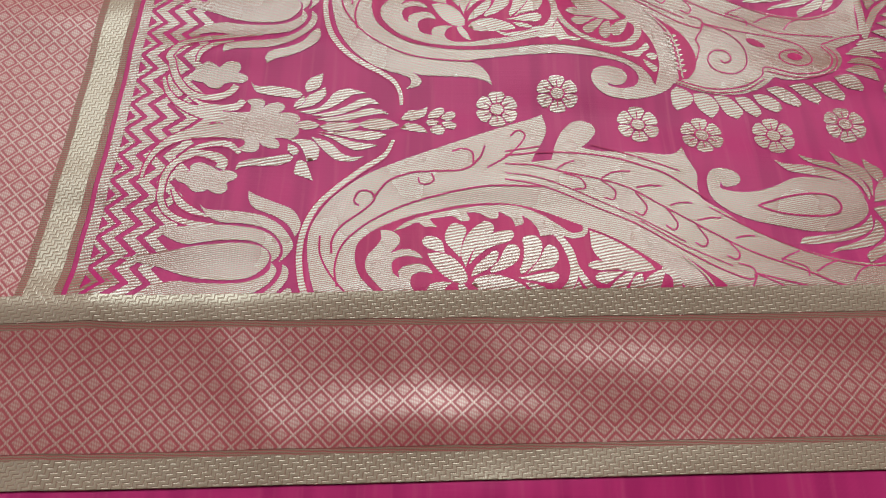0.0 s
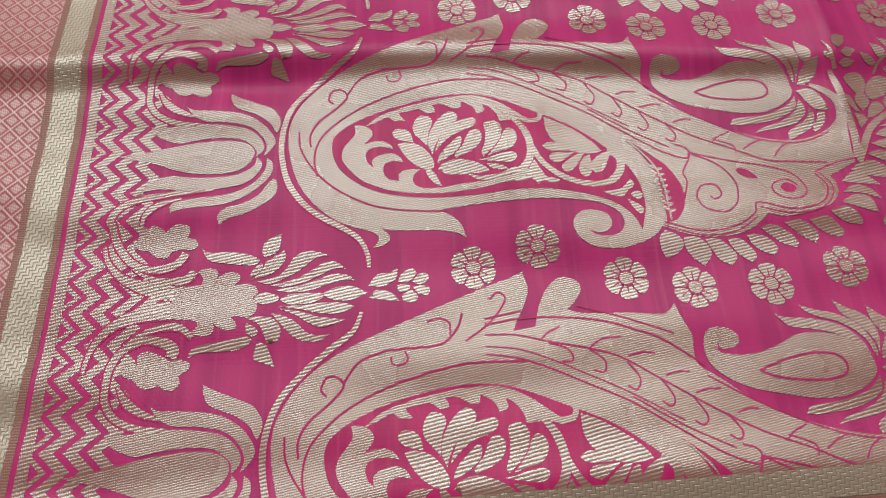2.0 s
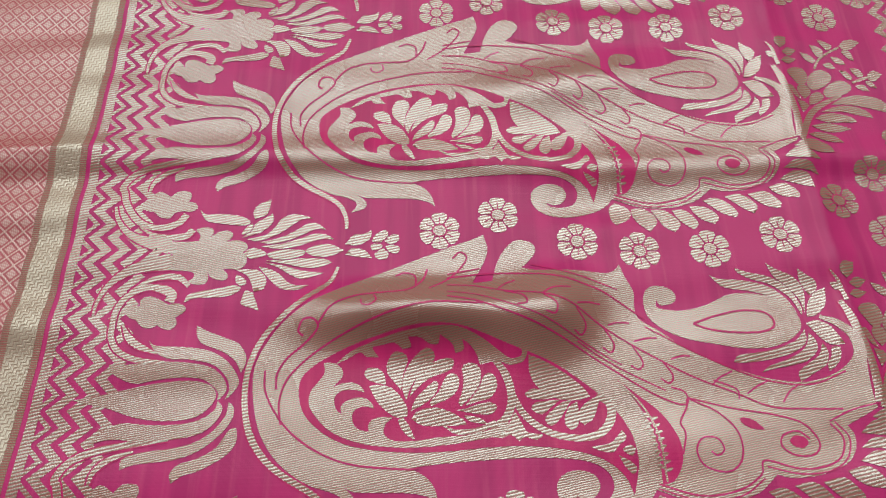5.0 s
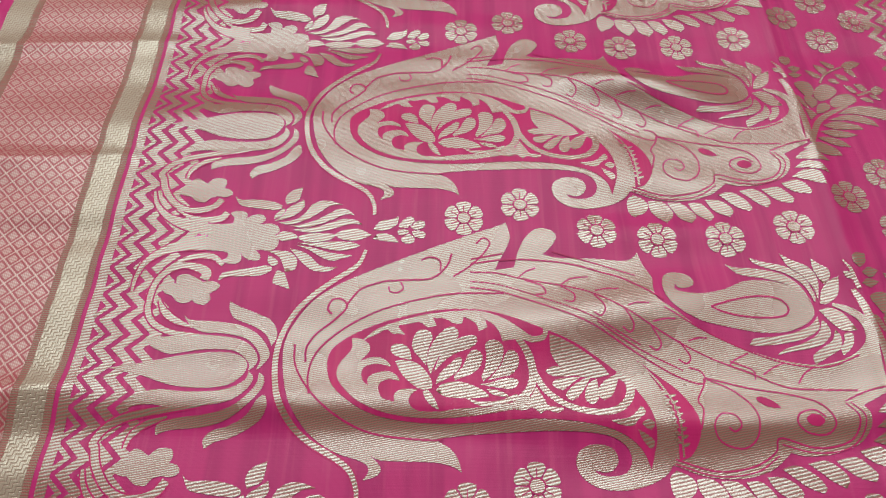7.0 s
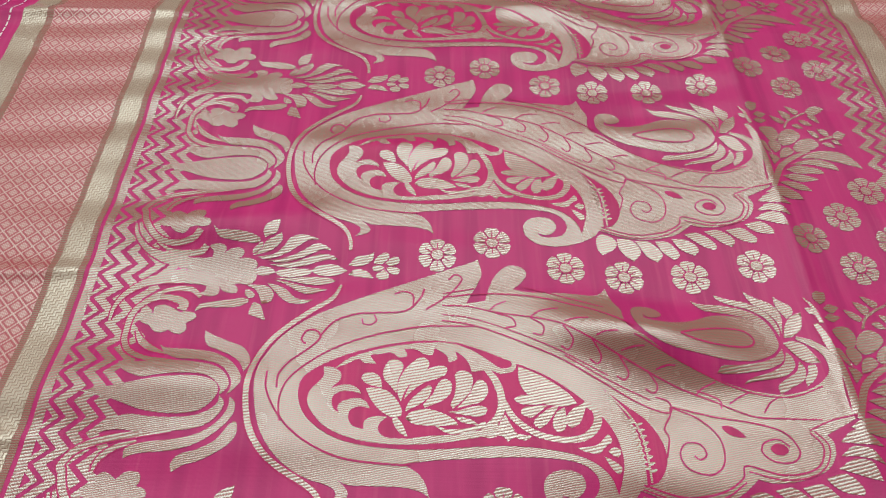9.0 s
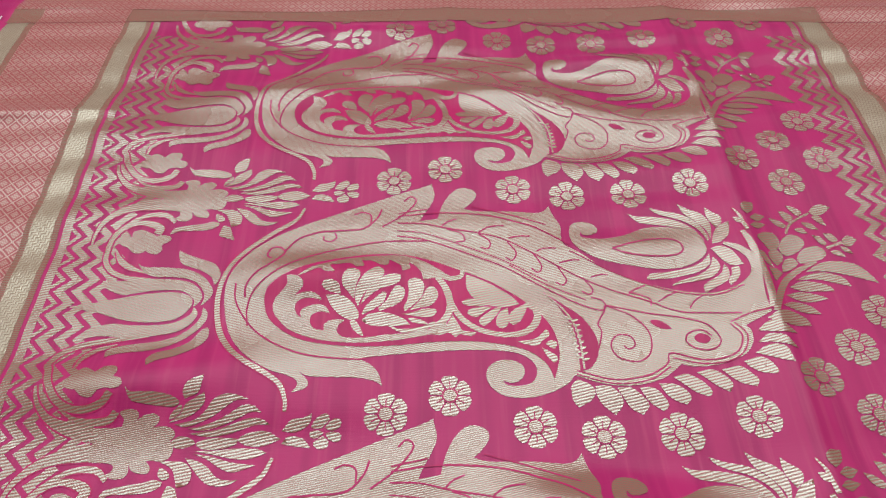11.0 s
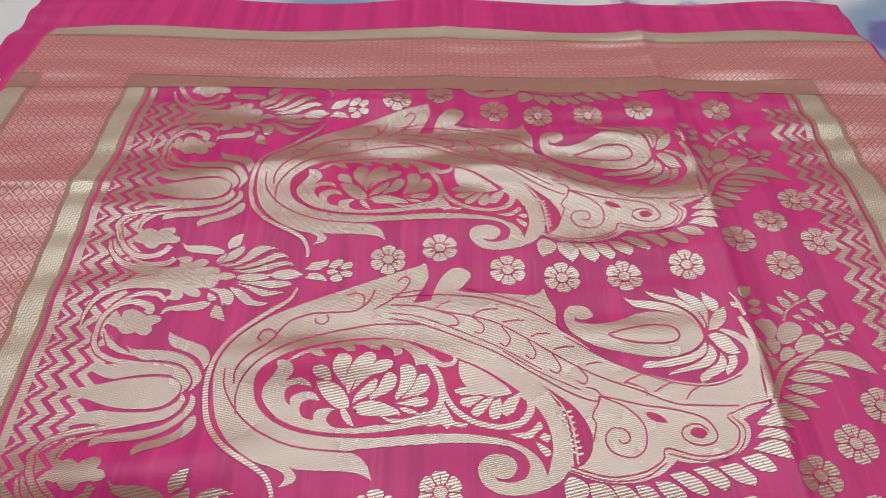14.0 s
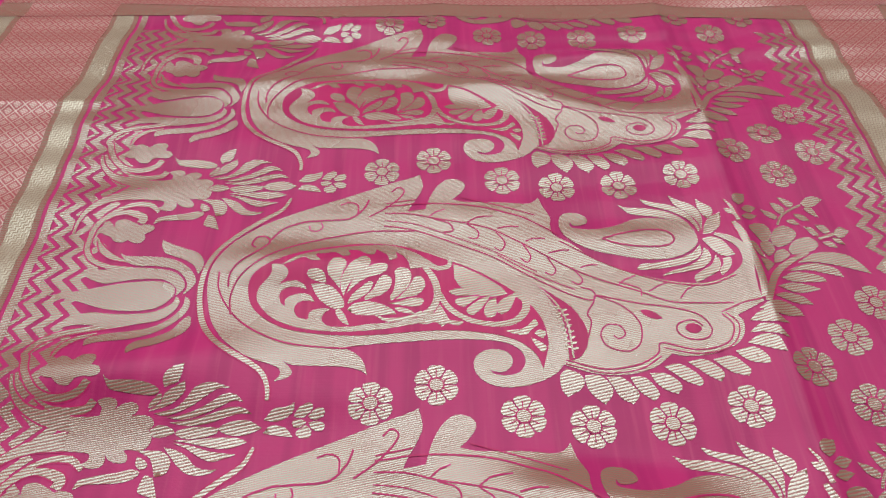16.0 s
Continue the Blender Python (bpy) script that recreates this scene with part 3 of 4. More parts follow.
edge = [(-26.8, 136.3, 1), (-22.4, 136.2), (-18.7, 133.7), (-18.1, 129.9), (-21.9, 125.0), (-18.6, 126.5), (-13.5, 127.0), (-9.4, 124.8), (-8.0, 122.4, 1), (-13.8, 123.6), (-19.3, 122.4), (-21.2, 119.1), (-20.1, 114.6), (-17.6, 112.4, 1), (-18.1, 116.1), (-15.0, 118.8), (-9.5, 120.0), (-5.4, 118.2), (-3.4, 114.8, 1), (-8.2, 115.8), (-12.2, 113.9), (-12.9, 110.0), (-10.7, 106.0), (-5.6, 104.5, 1), (-5.5, 108.4), (-1.9, 110.8), (4.8, 110.8, 1), (1.7, 107.8), (1.0, 103.9), (5.1, 100.6), (14.4, 100.3, 1), (24.7, 101.8), (38.4, 102.9), (49.3, 105.8), (54.8, 108.9), (53.5, 103.7), (39.8, 100.2), (22.2, 97.9), (6.0, 97.6), (-9.2, 99.6)]
edge += [(-21.5, 104.5), (-28.5, 110.9), (-32.2, 117.0), (-31.8, 123.0), (-28.4, 127.9), (-26.2, 131.7)]
PAISLEY.append(("shape", 3, edge))
PAISLEY.append(("band", 3, (2.4, 3.6, 3.6, 3.6, 3.0), [(49.6, 138.4), (55.4, 129.4), (57.4, 119.2), (54.8, 110.7), (47.9, 104.9)]))
PAISLEY.append(("band", 3, (2.1, 2.7, 3.0, 3.0, 3.0, 3.0, 3.6, 3.9, 2.4), [(54.8, 128.7), (58.5, 119.2), (63.2, 110.7), (72.7, 103.6), (84.9, 100.8), (94.6, 102.6), (100.4, 108.9), (100.7, 115.9), (95.3, 119.7)]))
PAISLEY.append(("frond", 3, [(96.5, 119.4), (90.9, 117.1), (87.0, 113.0), (86.2, 108.9), (88.6, 106.7, 1), (92.3, 108.9), (94.9, 113.9)]))
PAISLEY.append(("frond", 3, [(58.5, 112.9, 1), (61.7, 106.7), (63.6, 103.6), (69.9, 102.4), (67.1, 100.3), (62.2, 101.5), (59.5, 99.7, 1), (56.2, 102.5), (52.1, 101.3), (48.0, 101.6, 1), (50.7, 103.7), (54.8, 106.7)]))
PAISLEY.append(("shape", 3, [(-21.5, 135.6, 1), (-15.0, 141.3), (-5.3, 145.3), (7.5, 148.9), (22.1, 150.9), (34.0, 150.8), (44.4, 146.8), (51.9, 141.5), (57.7, 137.3), (62.7, 138.4), (62.7, 142.4, 1), (65.4, 140.1), (63.5, 135.7), (57.7, 134.3), (51.9, 136.1), (43.8, 134.9, 1), (42.5, 139.5), (39.5, 143.7), (35.9, 146.2, 1), (36.7, 141.8), (32.9, 140.2, 1), (31.3, 144.2), (25.8, 147.9, 1), (24.9, 144.0), (21.0, 144.2, 1), (16.5, 146.8), (11.2, 147.0, 1), (12.7, 143.1), (8.7, 142.2, 1), (4.9, 144.8), (-0.8, 143.8), (-5.0, 143.0), (-2.0, 138.7, 1), (-7.5, 138.9), (-10.6, 141.0), (-16.0, 138.1)]))
PAISLEY.append(("frond", 3, [(-8.4, 130.8), (-7.0, 133.5), (-2.7, 133.6), (0.4, 131.0), (1.6, 125.7, 1), (-2.7, 126.6), (-6.5, 128.2)]))
PAISLEY.append(("frond", 3, [(1.6, 133.9), (2.7, 138.1), (5.3, 141.0), (9.7, 140.1), (11.1, 136.7), (9.2, 131.1), (8.3, 123.1, 1), (4.9, 127.3), (2.4, 130.4)]))
PAISLEY.append(("frond", 3, [(12.1, 135.8), (15.5, 139.9), (19.7, 142.6), (23.0, 140.6), (22.9, 136.8), (18.8, 132.9), (14.8, 128.3), (12.0, 123.2), (10.6, 118.5, 1), (8.8, 123.7), (9.3, 129.7)]))
PAISLEY.append(("frond", 3, [(31.6, 137.5), (26.4, 137.6), (20.2, 134.5), (16.1, 130.4), (13.8, 125.6), (11.9, 119.8, 1), (16.4, 125.0), (21.9, 129.1), (28.9, 131.7), (31.7, 134.2)]))
PAISLEY.append(("frond", 3, [(24.8, 126.4), (22.8, 127.0), (19.3, 123.9), (15.3, 119.8), (13.3, 116.0), (12.9, 113.6, 1), (19.7, 117.6), (23.7, 121.7)]))
PAISLEY.append(("frond", 3, [(34.2, 128.4), (31.8, 130.8), (29.0, 130.1), (26.8, 126.4), (25.0, 122.3), (21.1, 117.6), (21.7, 115.7, 1), (29.4, 119.2), (33.5, 123.3)]))
PAISLEY.append(("frond", 3, [(44.1, 132.1), (41.8, 135.2), (38.0, 135.4), (35.7, 133.4), (36.2, 128.7), (35.5, 122.4), (33.7, 117.6), (34.6, 115.4, 1), (39.3, 119.8), (42.6, 124.1), (43.9, 127.9)]))
PAISLEY.append(("frond", 3, [(51.1, 124.1), (50.5, 129.0), (47.6, 130.9), (45.1, 128.9), (43.1, 124.1), (39.8, 119.5), (36.6, 115.7, 1), (42.2, 117.6), (47.8, 119.2)]))
PAISLEY.append(("frond", 3, [(50.6, 115.1), (48.6, 117.0), (43.6, 116.6), (36.6, 114.4), (32.5, 113.8, 1), (40.9, 112.2), (47.9, 111.9)]))
PAISLEY.append(("frond", 3, [(46.3, 107.4, 1), (43.7, 109.8), (38.7, 111.3), (35.9, 111.3, 1), (38.8, 108.6)]))
PAISLEY.append(("frond", 3, [(-6.0, 125.1, 1), (-2.1, 125.7), (3.7, 124.3), (8.2, 120.1), (11.2, 114.5), (10.9, 111.1, 1), (6.2, 110.8), (0.8, 114.5), (-3.0, 119.1)]))
PAISLEY.append(("frond", 3, [(12.9, 110.2, 1), (15.7, 113.5), (22.6, 115.1), (29.7, 113.2), (35.4, 109.8), (36.9, 107.4, 1), (30.0, 106.8), (21.7, 106.8), (16.7, 107.5)]))
PAISLEY.append(("frond", 3, [(7.1, 109.6), (9.2, 110.8, 1), (12.0, 106.9), (14.4, 101.2, 1), (11.5, 102.4), (8.8, 105.4)]))
PAISLEY.append(("frond", 3, [(65.9, 138.4, 1), (72.3, 135.9), (80.8, 131.0), (89.1, 124.3), (92.5, 119.4, 1), (85.9, 117.8), (77.4, 118.7), (70.5, 122.6), (66.3, 129.2)]))
PAISLEY.append(("frond", 3, [(63.3, 120.9), (67.6, 123.2), (73.3, 121.6), (78.9, 119.3, 1), (71.8, 118.3), (66.1, 118.6)]))
PAISLEY.append(("frond", 3, [(66.0, 113.8), (67.5, 116.7), (73.1, 117.7), (78.8, 118.0, 1), (74.4, 114.5), (70.2, 111.6)]))
PAISLEY.append(("frond", 3, [(71.5, 109.2), (74.4, 112.9), (80.2, 117.1), (83.6, 117.7, 1), (80.6, 112.9), (77.0, 108.2), (73.6, 106.4)]))
PAISLEY.append(("frond", 3, [(80.3, 106.7), (80.5, 110.7), (82.9, 115.2), (86.4, 117.1, 1), (86.7, 112.0), (85.8, 106.7), (82.9, 104.5)]))
PAISLEY.append(("frond", 3, [(90.1, 96.9, 1), (98.4, 98.3), (102.8, 102.0), (104.6, 103.9), (106.0, 100.5), (102.4, 97.5), (99.5, 94.5), (94.1, 95.1)]))
PAISLEY.append(("frond", 3, [(103.6, 95.7, 1), (106.5, 97.5), (109.4, 96.0), (107.7, 92.9), (105.1, 94.0)]))
PAISLEY.append(("frond", 3, [(101.8, 93.1, 1), (104.6, 91.7), (108.4, 88.9), (108.5, 86.7), (106.8, 85.3), (103.6, 88.9)]))
PAISLEY.append(("band", 3, (0.6, 2.3, 2.3, 2.3), [(26.9, 106.8), (32.8, 104.1), (42.4, 105.0), (49.8, 108.3)]))
PAISLEY.append(("shape", 2, [(105.6, 127.1, 1), (114.6, 119.5), (123.5, 111.1), (128.9, 99.8), (128.9, 90.3), (124.4, 82.6), (118.9, 80.4, 1), (119.0, 92.3), (117.8, 105.0), (113.1, 116.4)]))
PAISLEY.append(("band", 3, (0.9,), [(106.6, 125.7), (115.6, 114.6), (120.2, 101.7), (121.0, 81.9)]))
PAISLEY.append(("leaf", 3, (117.7, 109.7), (114.6, 112.1), 1.6, 0.0, 0))
PAISLEY.append(("leaf", 3, (118.1, 108.8), (121.4, 109.9), 1.6, 0.0, 0))
PAISLEY.append(("leaf", 3, (118.2, 106.5), (115.1, 108.9), 1.6, 0.0, 0))
PAISLEY.append(("leaf", 3, (118.5, 105.6), (121.8, 106.7), 1.6, 0.0, 0))
PAISLEY.append(("leaf", 3, (118.5, 103.3), (115.5, 105.7), 1.6, 0.0, 0))
PAISLEY.append(("leaf", 3, (118.9, 102.4), (122.2, 103.5), 1.6, 0.0, 0))
PAISLEY.append(("leaf", 3, (119.0, 100.2), (115.9, 102.5), 1.6, 0.0, 0))
PAISLEY.append(("leaf", 3, (119.3, 99.1), (122.6, 100.4), 1.6, 0.0, 0))
PAISLEY.append(("leaf", 3, (119.3, 97.0), (116.3, 99.3), 1.6, 0.0, 0))
PAISLEY.append(("leaf", 3, (119.7, 96.0), (123.0, 97.1), 1.6, 0.0, 0))
PAISLEY.append(("leaf", 3, (119.8, 93.8), (116.7, 96.1), 1.6, 0.0, 0))
PAISLEY.append(("leaf", 3, (120.2, 92.8), (123.4, 93.9), 1.6, 0.0, 0))
PAISLEY.append(("leaf", 3, (120.2, 90.6), (117.2, 92.9), 1.6, 0.0, 0))
PAISLEY.append(("leaf", 3, (120.5, 89.7), (123.8, 90.8), 1.6, 0.0, 0))
PAISLEY.append(("leaf", 3, (120.6, 87.4), (117.5, 89.8), 1.6, 0.0, 0))
PAISLEY.append(("leaf", 3, (121.0, 86.4), (124.2, 87.6), 1.6, 0.0, 0))
PAISLEY.append(("frond", 1, [(113.7, 72.9), (117.0, 76.4, 1), (122.5, 73.7), (124.6, 69.9), (122.3, 65.7), (115.9, 62.2, 1), (113.7, 65.8)]))
PAISLEY.append(("frond", 1, [(125.0, 72.7, 1), (131.5, 72.7), (136.1, 68.3), (136.7, 63.5), (132.6, 58.3, 1), (127.6, 62.8), (125.1, 67.9)]))
PAISLEY.append(("frond", 1, [(135.0, 71.7, 1), (141.8, 71.6), (146.8, 66.8), (148.7, 62.6), (145.3, 58.2, 1), (140.2, 61.3), (137.6, 66.3)]))
PAISLEY.append(("frond", 1, [(145.8, 71.6, 1), (152.3, 71.5), (156.6, 66.6), (157.9, 62.5), (154.9, 59.7, 1), (149.7, 63.9), (147.4, 67.6)]))
PAISLEY.append(("frond", 1, [(155.3, 73.5, 1), (161.9, 73.5), (167.2, 70.2), (169.0, 66.2), (166.3, 62.9, 1), (161.0, 65.2), (157.5, 68.6)]))
PAISLEY.append(("frond", 1, [(162.6, 77.1, 1), (169.6, 78.6), (176.5, 74.2), (179.5, 68.9), (177.5, 66.7, 1), (171.5, 69.3), (166.4, 73.7)]))
PAISLEY.append(("frond", 1, [(174.3, 79.5, 1), (182.2, 80.9), (187.8, 77.1), (190.1, 72.8), (187.8, 68.8, 1), (182.6, 72.0), (178.7, 75.7)]))
PAISLEY.append(("frond", 1, [(186.7, 80.8, 1), (195.9, 82.5), (201.1, 77.6), (202.8, 74.4), (201.0, 71.5, 1), (194.7, 73.3), (190.4, 76.7)]))
PAISLEY.append(("frond", 1, [(198.5, 85.2, 1), (206.4, 87.2), (210.8, 84.6), (213.2, 79.7), (212.1, 77.6, 1), (205.3, 78.8), (200.7, 81.9)]))
PAISLEY.append(("frond", 1, [(205.3, 89.5, 1), (212.8, 93.6), (220.0, 92.1), (222.1, 83.4, 1), (214.6, 86.0)]))
PAISLEY.append(("frond", 1, [(207.8, 95.1, 1), (214.4, 99.5), (221.6, 97.9), (226.2, 90.9, 1), (217.0, 94.5)]))
PAISLEY.append(("frond", 1, [(209.4, 101.6, 1), (215.5, 106.6), (221.4, 106.6), (228.6, 99.5, 1), (218.5, 100.4)]))
PAISLEY.append(("frond", 1, [(216.0, 108.5, 1), (221.0, 111.6), (227.9, 113.2), (235.4, 109.3), (237.5, 104.5, 1), (229.2, 104.0), (222.5, 105.7)]))
BUD = []
BUD.append(("shape", 1, [(123.4, 164.6), (124.9, 171.3), (129.2, 174.0), (135.4, 173.4), (139.0, 170.4), (139.1, 166.8), (135.7, 164.7), (131.1, 164.3), (129.9, 167.1, 1), (129.4, 163.5), (133.8, 161.9), (142.9, 161.5), (154.1, 164.5), (165.9, 169.8), (178.3, 170.1), (188.4, 167.1), (194.5, 161.3), (196.3, 154.7), (194.4, 149.9), (188.1, 145.1), (178.6, 141.9), (166.8, 141.6), (155.2, 143.5), (140.8, 146.6), (130.9, 151.5), (125.0, 157.6)]))
BUD.append(("band", 2, (1.0,), [(145.3, 154.2), (154.3, 157.5), (167.1, 160.8), (179.2, 160.4), (183.6, 155.8), (181.9, 151.4), (174.0, 149.4), (162.0, 149.6), (151.8, 151.4), (145.3, 154.2)]))
BUD.append(("frond", 1, [(157.8, 179.8, 1), (162.5, 177.9), (173.4, 177.2), (185.3, 174.1), (193.0, 167.3), (196.4, 157.9, 1), (193.4, 162.9), (187.0, 167.9), (177.0, 171.3), (164.9, 173.2), (160.7, 176.1)]))
BUD.append(("frond", 1, [(170.7, 183.8, 1), (177.2, 181.4), (187.7, 178.7), (195.7, 172.3), (198.9, 163.1), (198.0, 158.2, 1), (194.7, 168.0), (186.9, 174.8), (178.2, 177.8), (172.4, 180.8)]))
BUD.append(("frond", 1, [(186.6, 186.3, 1), (191.5, 182.7), (199.1, 178.4), (202.3, 170.7), (199.7, 159.2, 1), (199.0, 167.0), (194.5, 174.2), (189.3, 179.1)]))
BUD.append(("frond", 1, [(201.6, 183.1, 1), (204.9, 179.9), (208.7, 176.6), (208.6, 172.1), (204.8, 168.6, 1), (202.7, 172.6), (201.3, 177.2)]))
BUD.append(("frond", 1, [(212.5, 172.4, 1), (207.3, 170.3), (202.6, 164.8), (199.9, 157.4, 1), (204.2, 157.9), (209.7, 162.3), (211.7, 167.8)]))
BUD.append(("frond", 1, [(160.6, 134.9, 1), (163.3, 138.3), (170.8, 139.2), (181.5, 141.2), (191.1, 145.0), (196.9, 150.6, 1), (195.8, 143.9), (188.3, 139.0), (177.5, 136.1), (167.0, 134.8)]))
BUD.append(("frond", 1, [(172.7, 130.0, 1), (176.8, 133.0), (187.9, 137.0), (195.1, 141.9), (198.4, 148.8, 1), (200.6, 145.4), (200.3, 140.4), (194.8, 135.4), (187.0, 133.2), (178.0, 131.6)]))
BUD.append(("frond", 1, [(189.5, 125.4, 1), (189.4, 129.8), (194.4, 133.7), (200.2, 137.6), (203.3, 143.6, 1), (204.9, 139.4), (202.9, 133.4), (196.8, 129.6)]))
BUD.append(("frond", 1, [(203.4, 130.0, 1), (203.2, 133.4), (205.9, 137.3), (206.8, 141.0), (210.5, 141.3), (209.8, 136.3), (206.9, 132.5)]))
BUD.append(("frond", 1, [(198.5, 153.9, 1), (203.6, 155.4), (208.8, 152.7), (211.8, 147.0), (213.4, 142.8, 1), (207.4, 142.6), (203.1, 146.3)]))
PLUME = []
PLUME.append(("band", 1, (2.3, 3.9, 3.9, 3.9, 4.2, 2.9), [(217.8, 165.3), (220.0, 157.4), (221.7, 146.9), (222.8, 135.1), (222.3, 123.4), (220.4, 114.8)]))
PLUME.append(("band", 1, (0.6, 1.5, 1.8, 2.1), [(216.6, 181.9), (219.2, 176.6), (220.0, 170.6), (220.9, 165.4)]))
PLUME.append(("band", 1, (1.3, 3.0, 3.4, 3.7, 3.0), [(253.3, 144.9), (242.6, 139.7), (233.0, 132.4), (227.1, 123.7), (221.5, 112.2)]))
PLUME.append(("band", 1, (1.4,), [(242.2, 163.8), (245.9, 170.1), (252.3, 175.1), (260.0, 179.3)]))
PLUME.append(("band", 1, (1.7,), [(261.8, 154.1), (266.1, 155.9), (271.3, 157.8)]))
PLUME.append(("frond", 1, [(221.7, 183.7), (224.5, 185.8), (229.4, 185.6, 1), (228.0, 180.4), (223.8, 177.0, 1), (221.4, 180.0)]))
PLUME.append(("frond", 1, [(224.4, 174.4, 1), (228.9, 177.9), (234.0, 176.4, 1), (228.9, 172.1)]))
PLUME.append(("frond", 1, [(223.0, 168.5, 1), (227.1, 171.5), (232.8, 170.1, 1), (227.2, 166.5)]))
PLUME.append(("frond", 1, [(215.3, 175.2, 1), (218.8, 174.8), (219.9, 170.3, 1), (216.6, 171.7)]))
PLUME.append(("frond", 1, [(224.9, 161.0), (229.6, 164.1), (234.9, 163.7), (236.8, 158.4), (234.2, 152.9), (230.1, 151.6), (227.2, 155.8)]))
PLUME.append(("frond", 1, [(235.2, 153.0), (239.2, 160.3), (245.2, 163.2), (249.7, 160.8), (250.2, 156.5), (244.6, 151.1), (237.7, 148.7)]))
PLUME.append(("frond", 1, [(243.5, 147.6), (248.2, 153.0), (255.2, 155.6), (259.7, 153.3), (260.0, 149.5), (255.2, 146.0), (248.5, 144.0), (244.5, 143.9)]))
PLUME.append(("frond", 1, [(222.7, 151.0, 1), (225.7, 150.5), (227.9, 144.9), (229.1, 140.6, 1), (225.3, 143.4)]))
PLUME.append(("frond", 1, [(228.4, 150.1), (232.6, 152.8), (235.8, 149.6), (235.2, 145.5), (231.0, 141.8, 1), (228.4, 145.7)]))
PLUME.append(("frond", 1, [(236.1, 145.5), (240.4, 147.5), (243.0, 143.8), (237.9, 139.5), (232.7, 137.5, 1), (233.8, 142.0)]))
PLUME.append(("frond", 1, [(225.9, 140.4, 1), (230.4, 139.7), (232.5, 136.8, 1), (227.1, 131.3, 1)]))
PLUME.append(("frond", 1, [(245.5, 138.5, 1), (254.5, 143.9), (264.1, 145.4), (273.7, 143.1), (278.9, 136.9), (281.6, 130.9, 1), (273.3, 133.9), (265.4, 136.5), (255.8, 138.7)]))
PLUME.append(("frond", 1, [(237.9, 132.7, 1), (247.8, 137.2), (256.9, 137.7), (264.6, 134.1), (266.5, 128.9, 1), (257.7, 131.4), (249.5, 133.5)]))
PLUME.append(("frond", 1, [(233.4, 128.1, 1), (241.6, 132.2), (250.2, 131.2), (255.4, 129.0), (256.7, 126.1, 1), (246.9, 125.8), (239.5, 125.8)]))
PLUME.append(("frond", 1, [(229.8, 122.6, 1), (237.8, 125.1), (246.3, 123.8), (251.9, 121.4, 1), (244.7, 119.3), (237.3, 119.2)]))
PLUME.append(("frond", 1, [(226.0, 116.5, 1), (232.7, 118.6), (240.8, 116.5), (244.9, 111.6, 1), (236.4, 112.2)]))
PLUME.append(("frond", 1, [(260.4, 180.5, 1), (264.2, 184.4), (269.5, 185.7), (273.6, 183.5, 1), (267.8, 178.7), (262.6, 177.4)]))
PLUME.append(("frond", 1, [(248.2, 185.0, 1), (251.8, 184.0), (256.2, 180.3), (252.9, 177.1), (249.9, 180.9)]))
PLUME.append(("frond", 1, [(242.8, 180.9, 1), (246.7, 179.9), (250.1, 176.2), (246.5, 172.1), (243.9, 175.9)]))
PLUME.append(("frond", 1, [(235.7, 175.4, 1), (240.6, 173.8), (244.2, 170.1), (242.0, 168.0), (238.0, 170.5)]))
PLUME.append(("frond", 1, [(260.7, 176.6), (265.5, 176.7), (266.8, 169.6, 1), (263.7, 171.5)]))
PLUME.append(("frond", 1, [(253.6, 172.4), (258.9, 171.4), (261.4, 166.8, 1), (256.1, 167.8)]))
PLUME.append(("frond", 1, [(248.0, 167.1), (252.2, 168.4), (254.8, 163.9, 1), (250.3, 164.5)]))
PLUME.append(("frond", 1, [(271.9, 159.6), (276.1, 162.6), (280.3, 159.7, 1), (275.0, 155.0), (271.7, 156.0)]))
PLUME.append(("frond", 1, [(262.7, 164.2, 1), (267.2, 163.9), (269.5, 159.5), (266.7, 157.7), (263.9, 160.5)]))
PLUME.append(("frond", 1, [(256.0, 162.9, 1), (260.3, 161.9), (262.7, 156.9), (259.5, 156.5)]))
PLUME.append(("frond", 1, [(263.1, 151.7), (268.0, 152.5), (270.2, 148.3, 1), (266.2, 148.9)]))
PLUME.append(("frond", 1, [(269.4, 154.9), (273.2, 154.3), (275.1, 150.1, 1), (270.8, 151.8)]))
TULIP = []
TULIP.append(("shape", 1, [(-135.9, 120.1, 1), (-120.9, 123.0), (-105.7, 126.5), (-92.8, 128.4), (-82.3, 128.3), (-75.5, 125.6), (-73.6, 121.1), (-76.1, 115.9), (-82.2, 111.6), (-93.7, 110.4), (-106.7, 111.9), (-120.0, 116.3), (-129.2, 118.3)]))
TULIP.append(("shape", 1, [(-123.1, 136.4, 1), (-114.6, 136.2), (-101.5, 137.4), (-88.2, 136.9), (-77.4, 134.6), (-71.4, 129.9), (-69.2, 124.6), (-71.3, 120.8), (-72.8, 119.6, 1), (-73.0, 123.2), (-77.0, 127.3), (-82.4, 129.7), (-93.0, 129.9), (-103.3, 128.5), (-109.8, 127.4), (-116.6, 129.6), (-121.5, 132.9)]))
TULIP.append(("shape", 1, [(-107.5, 147.9, 1), (-103.5, 145.3), (-91.4, 144.6), (-80.6, 143.0), (-72.4, 139.1), (-66.8, 133.4), (-64.1, 127.5), (-66.9, 122.2), (-69.4, 119.9, 1), (-68.1, 124.6), (-70.0, 129.9), (-76.2, 135.7), (-86.9, 138.3), (-96.2, 138.7), (-103.1, 142.0)]))
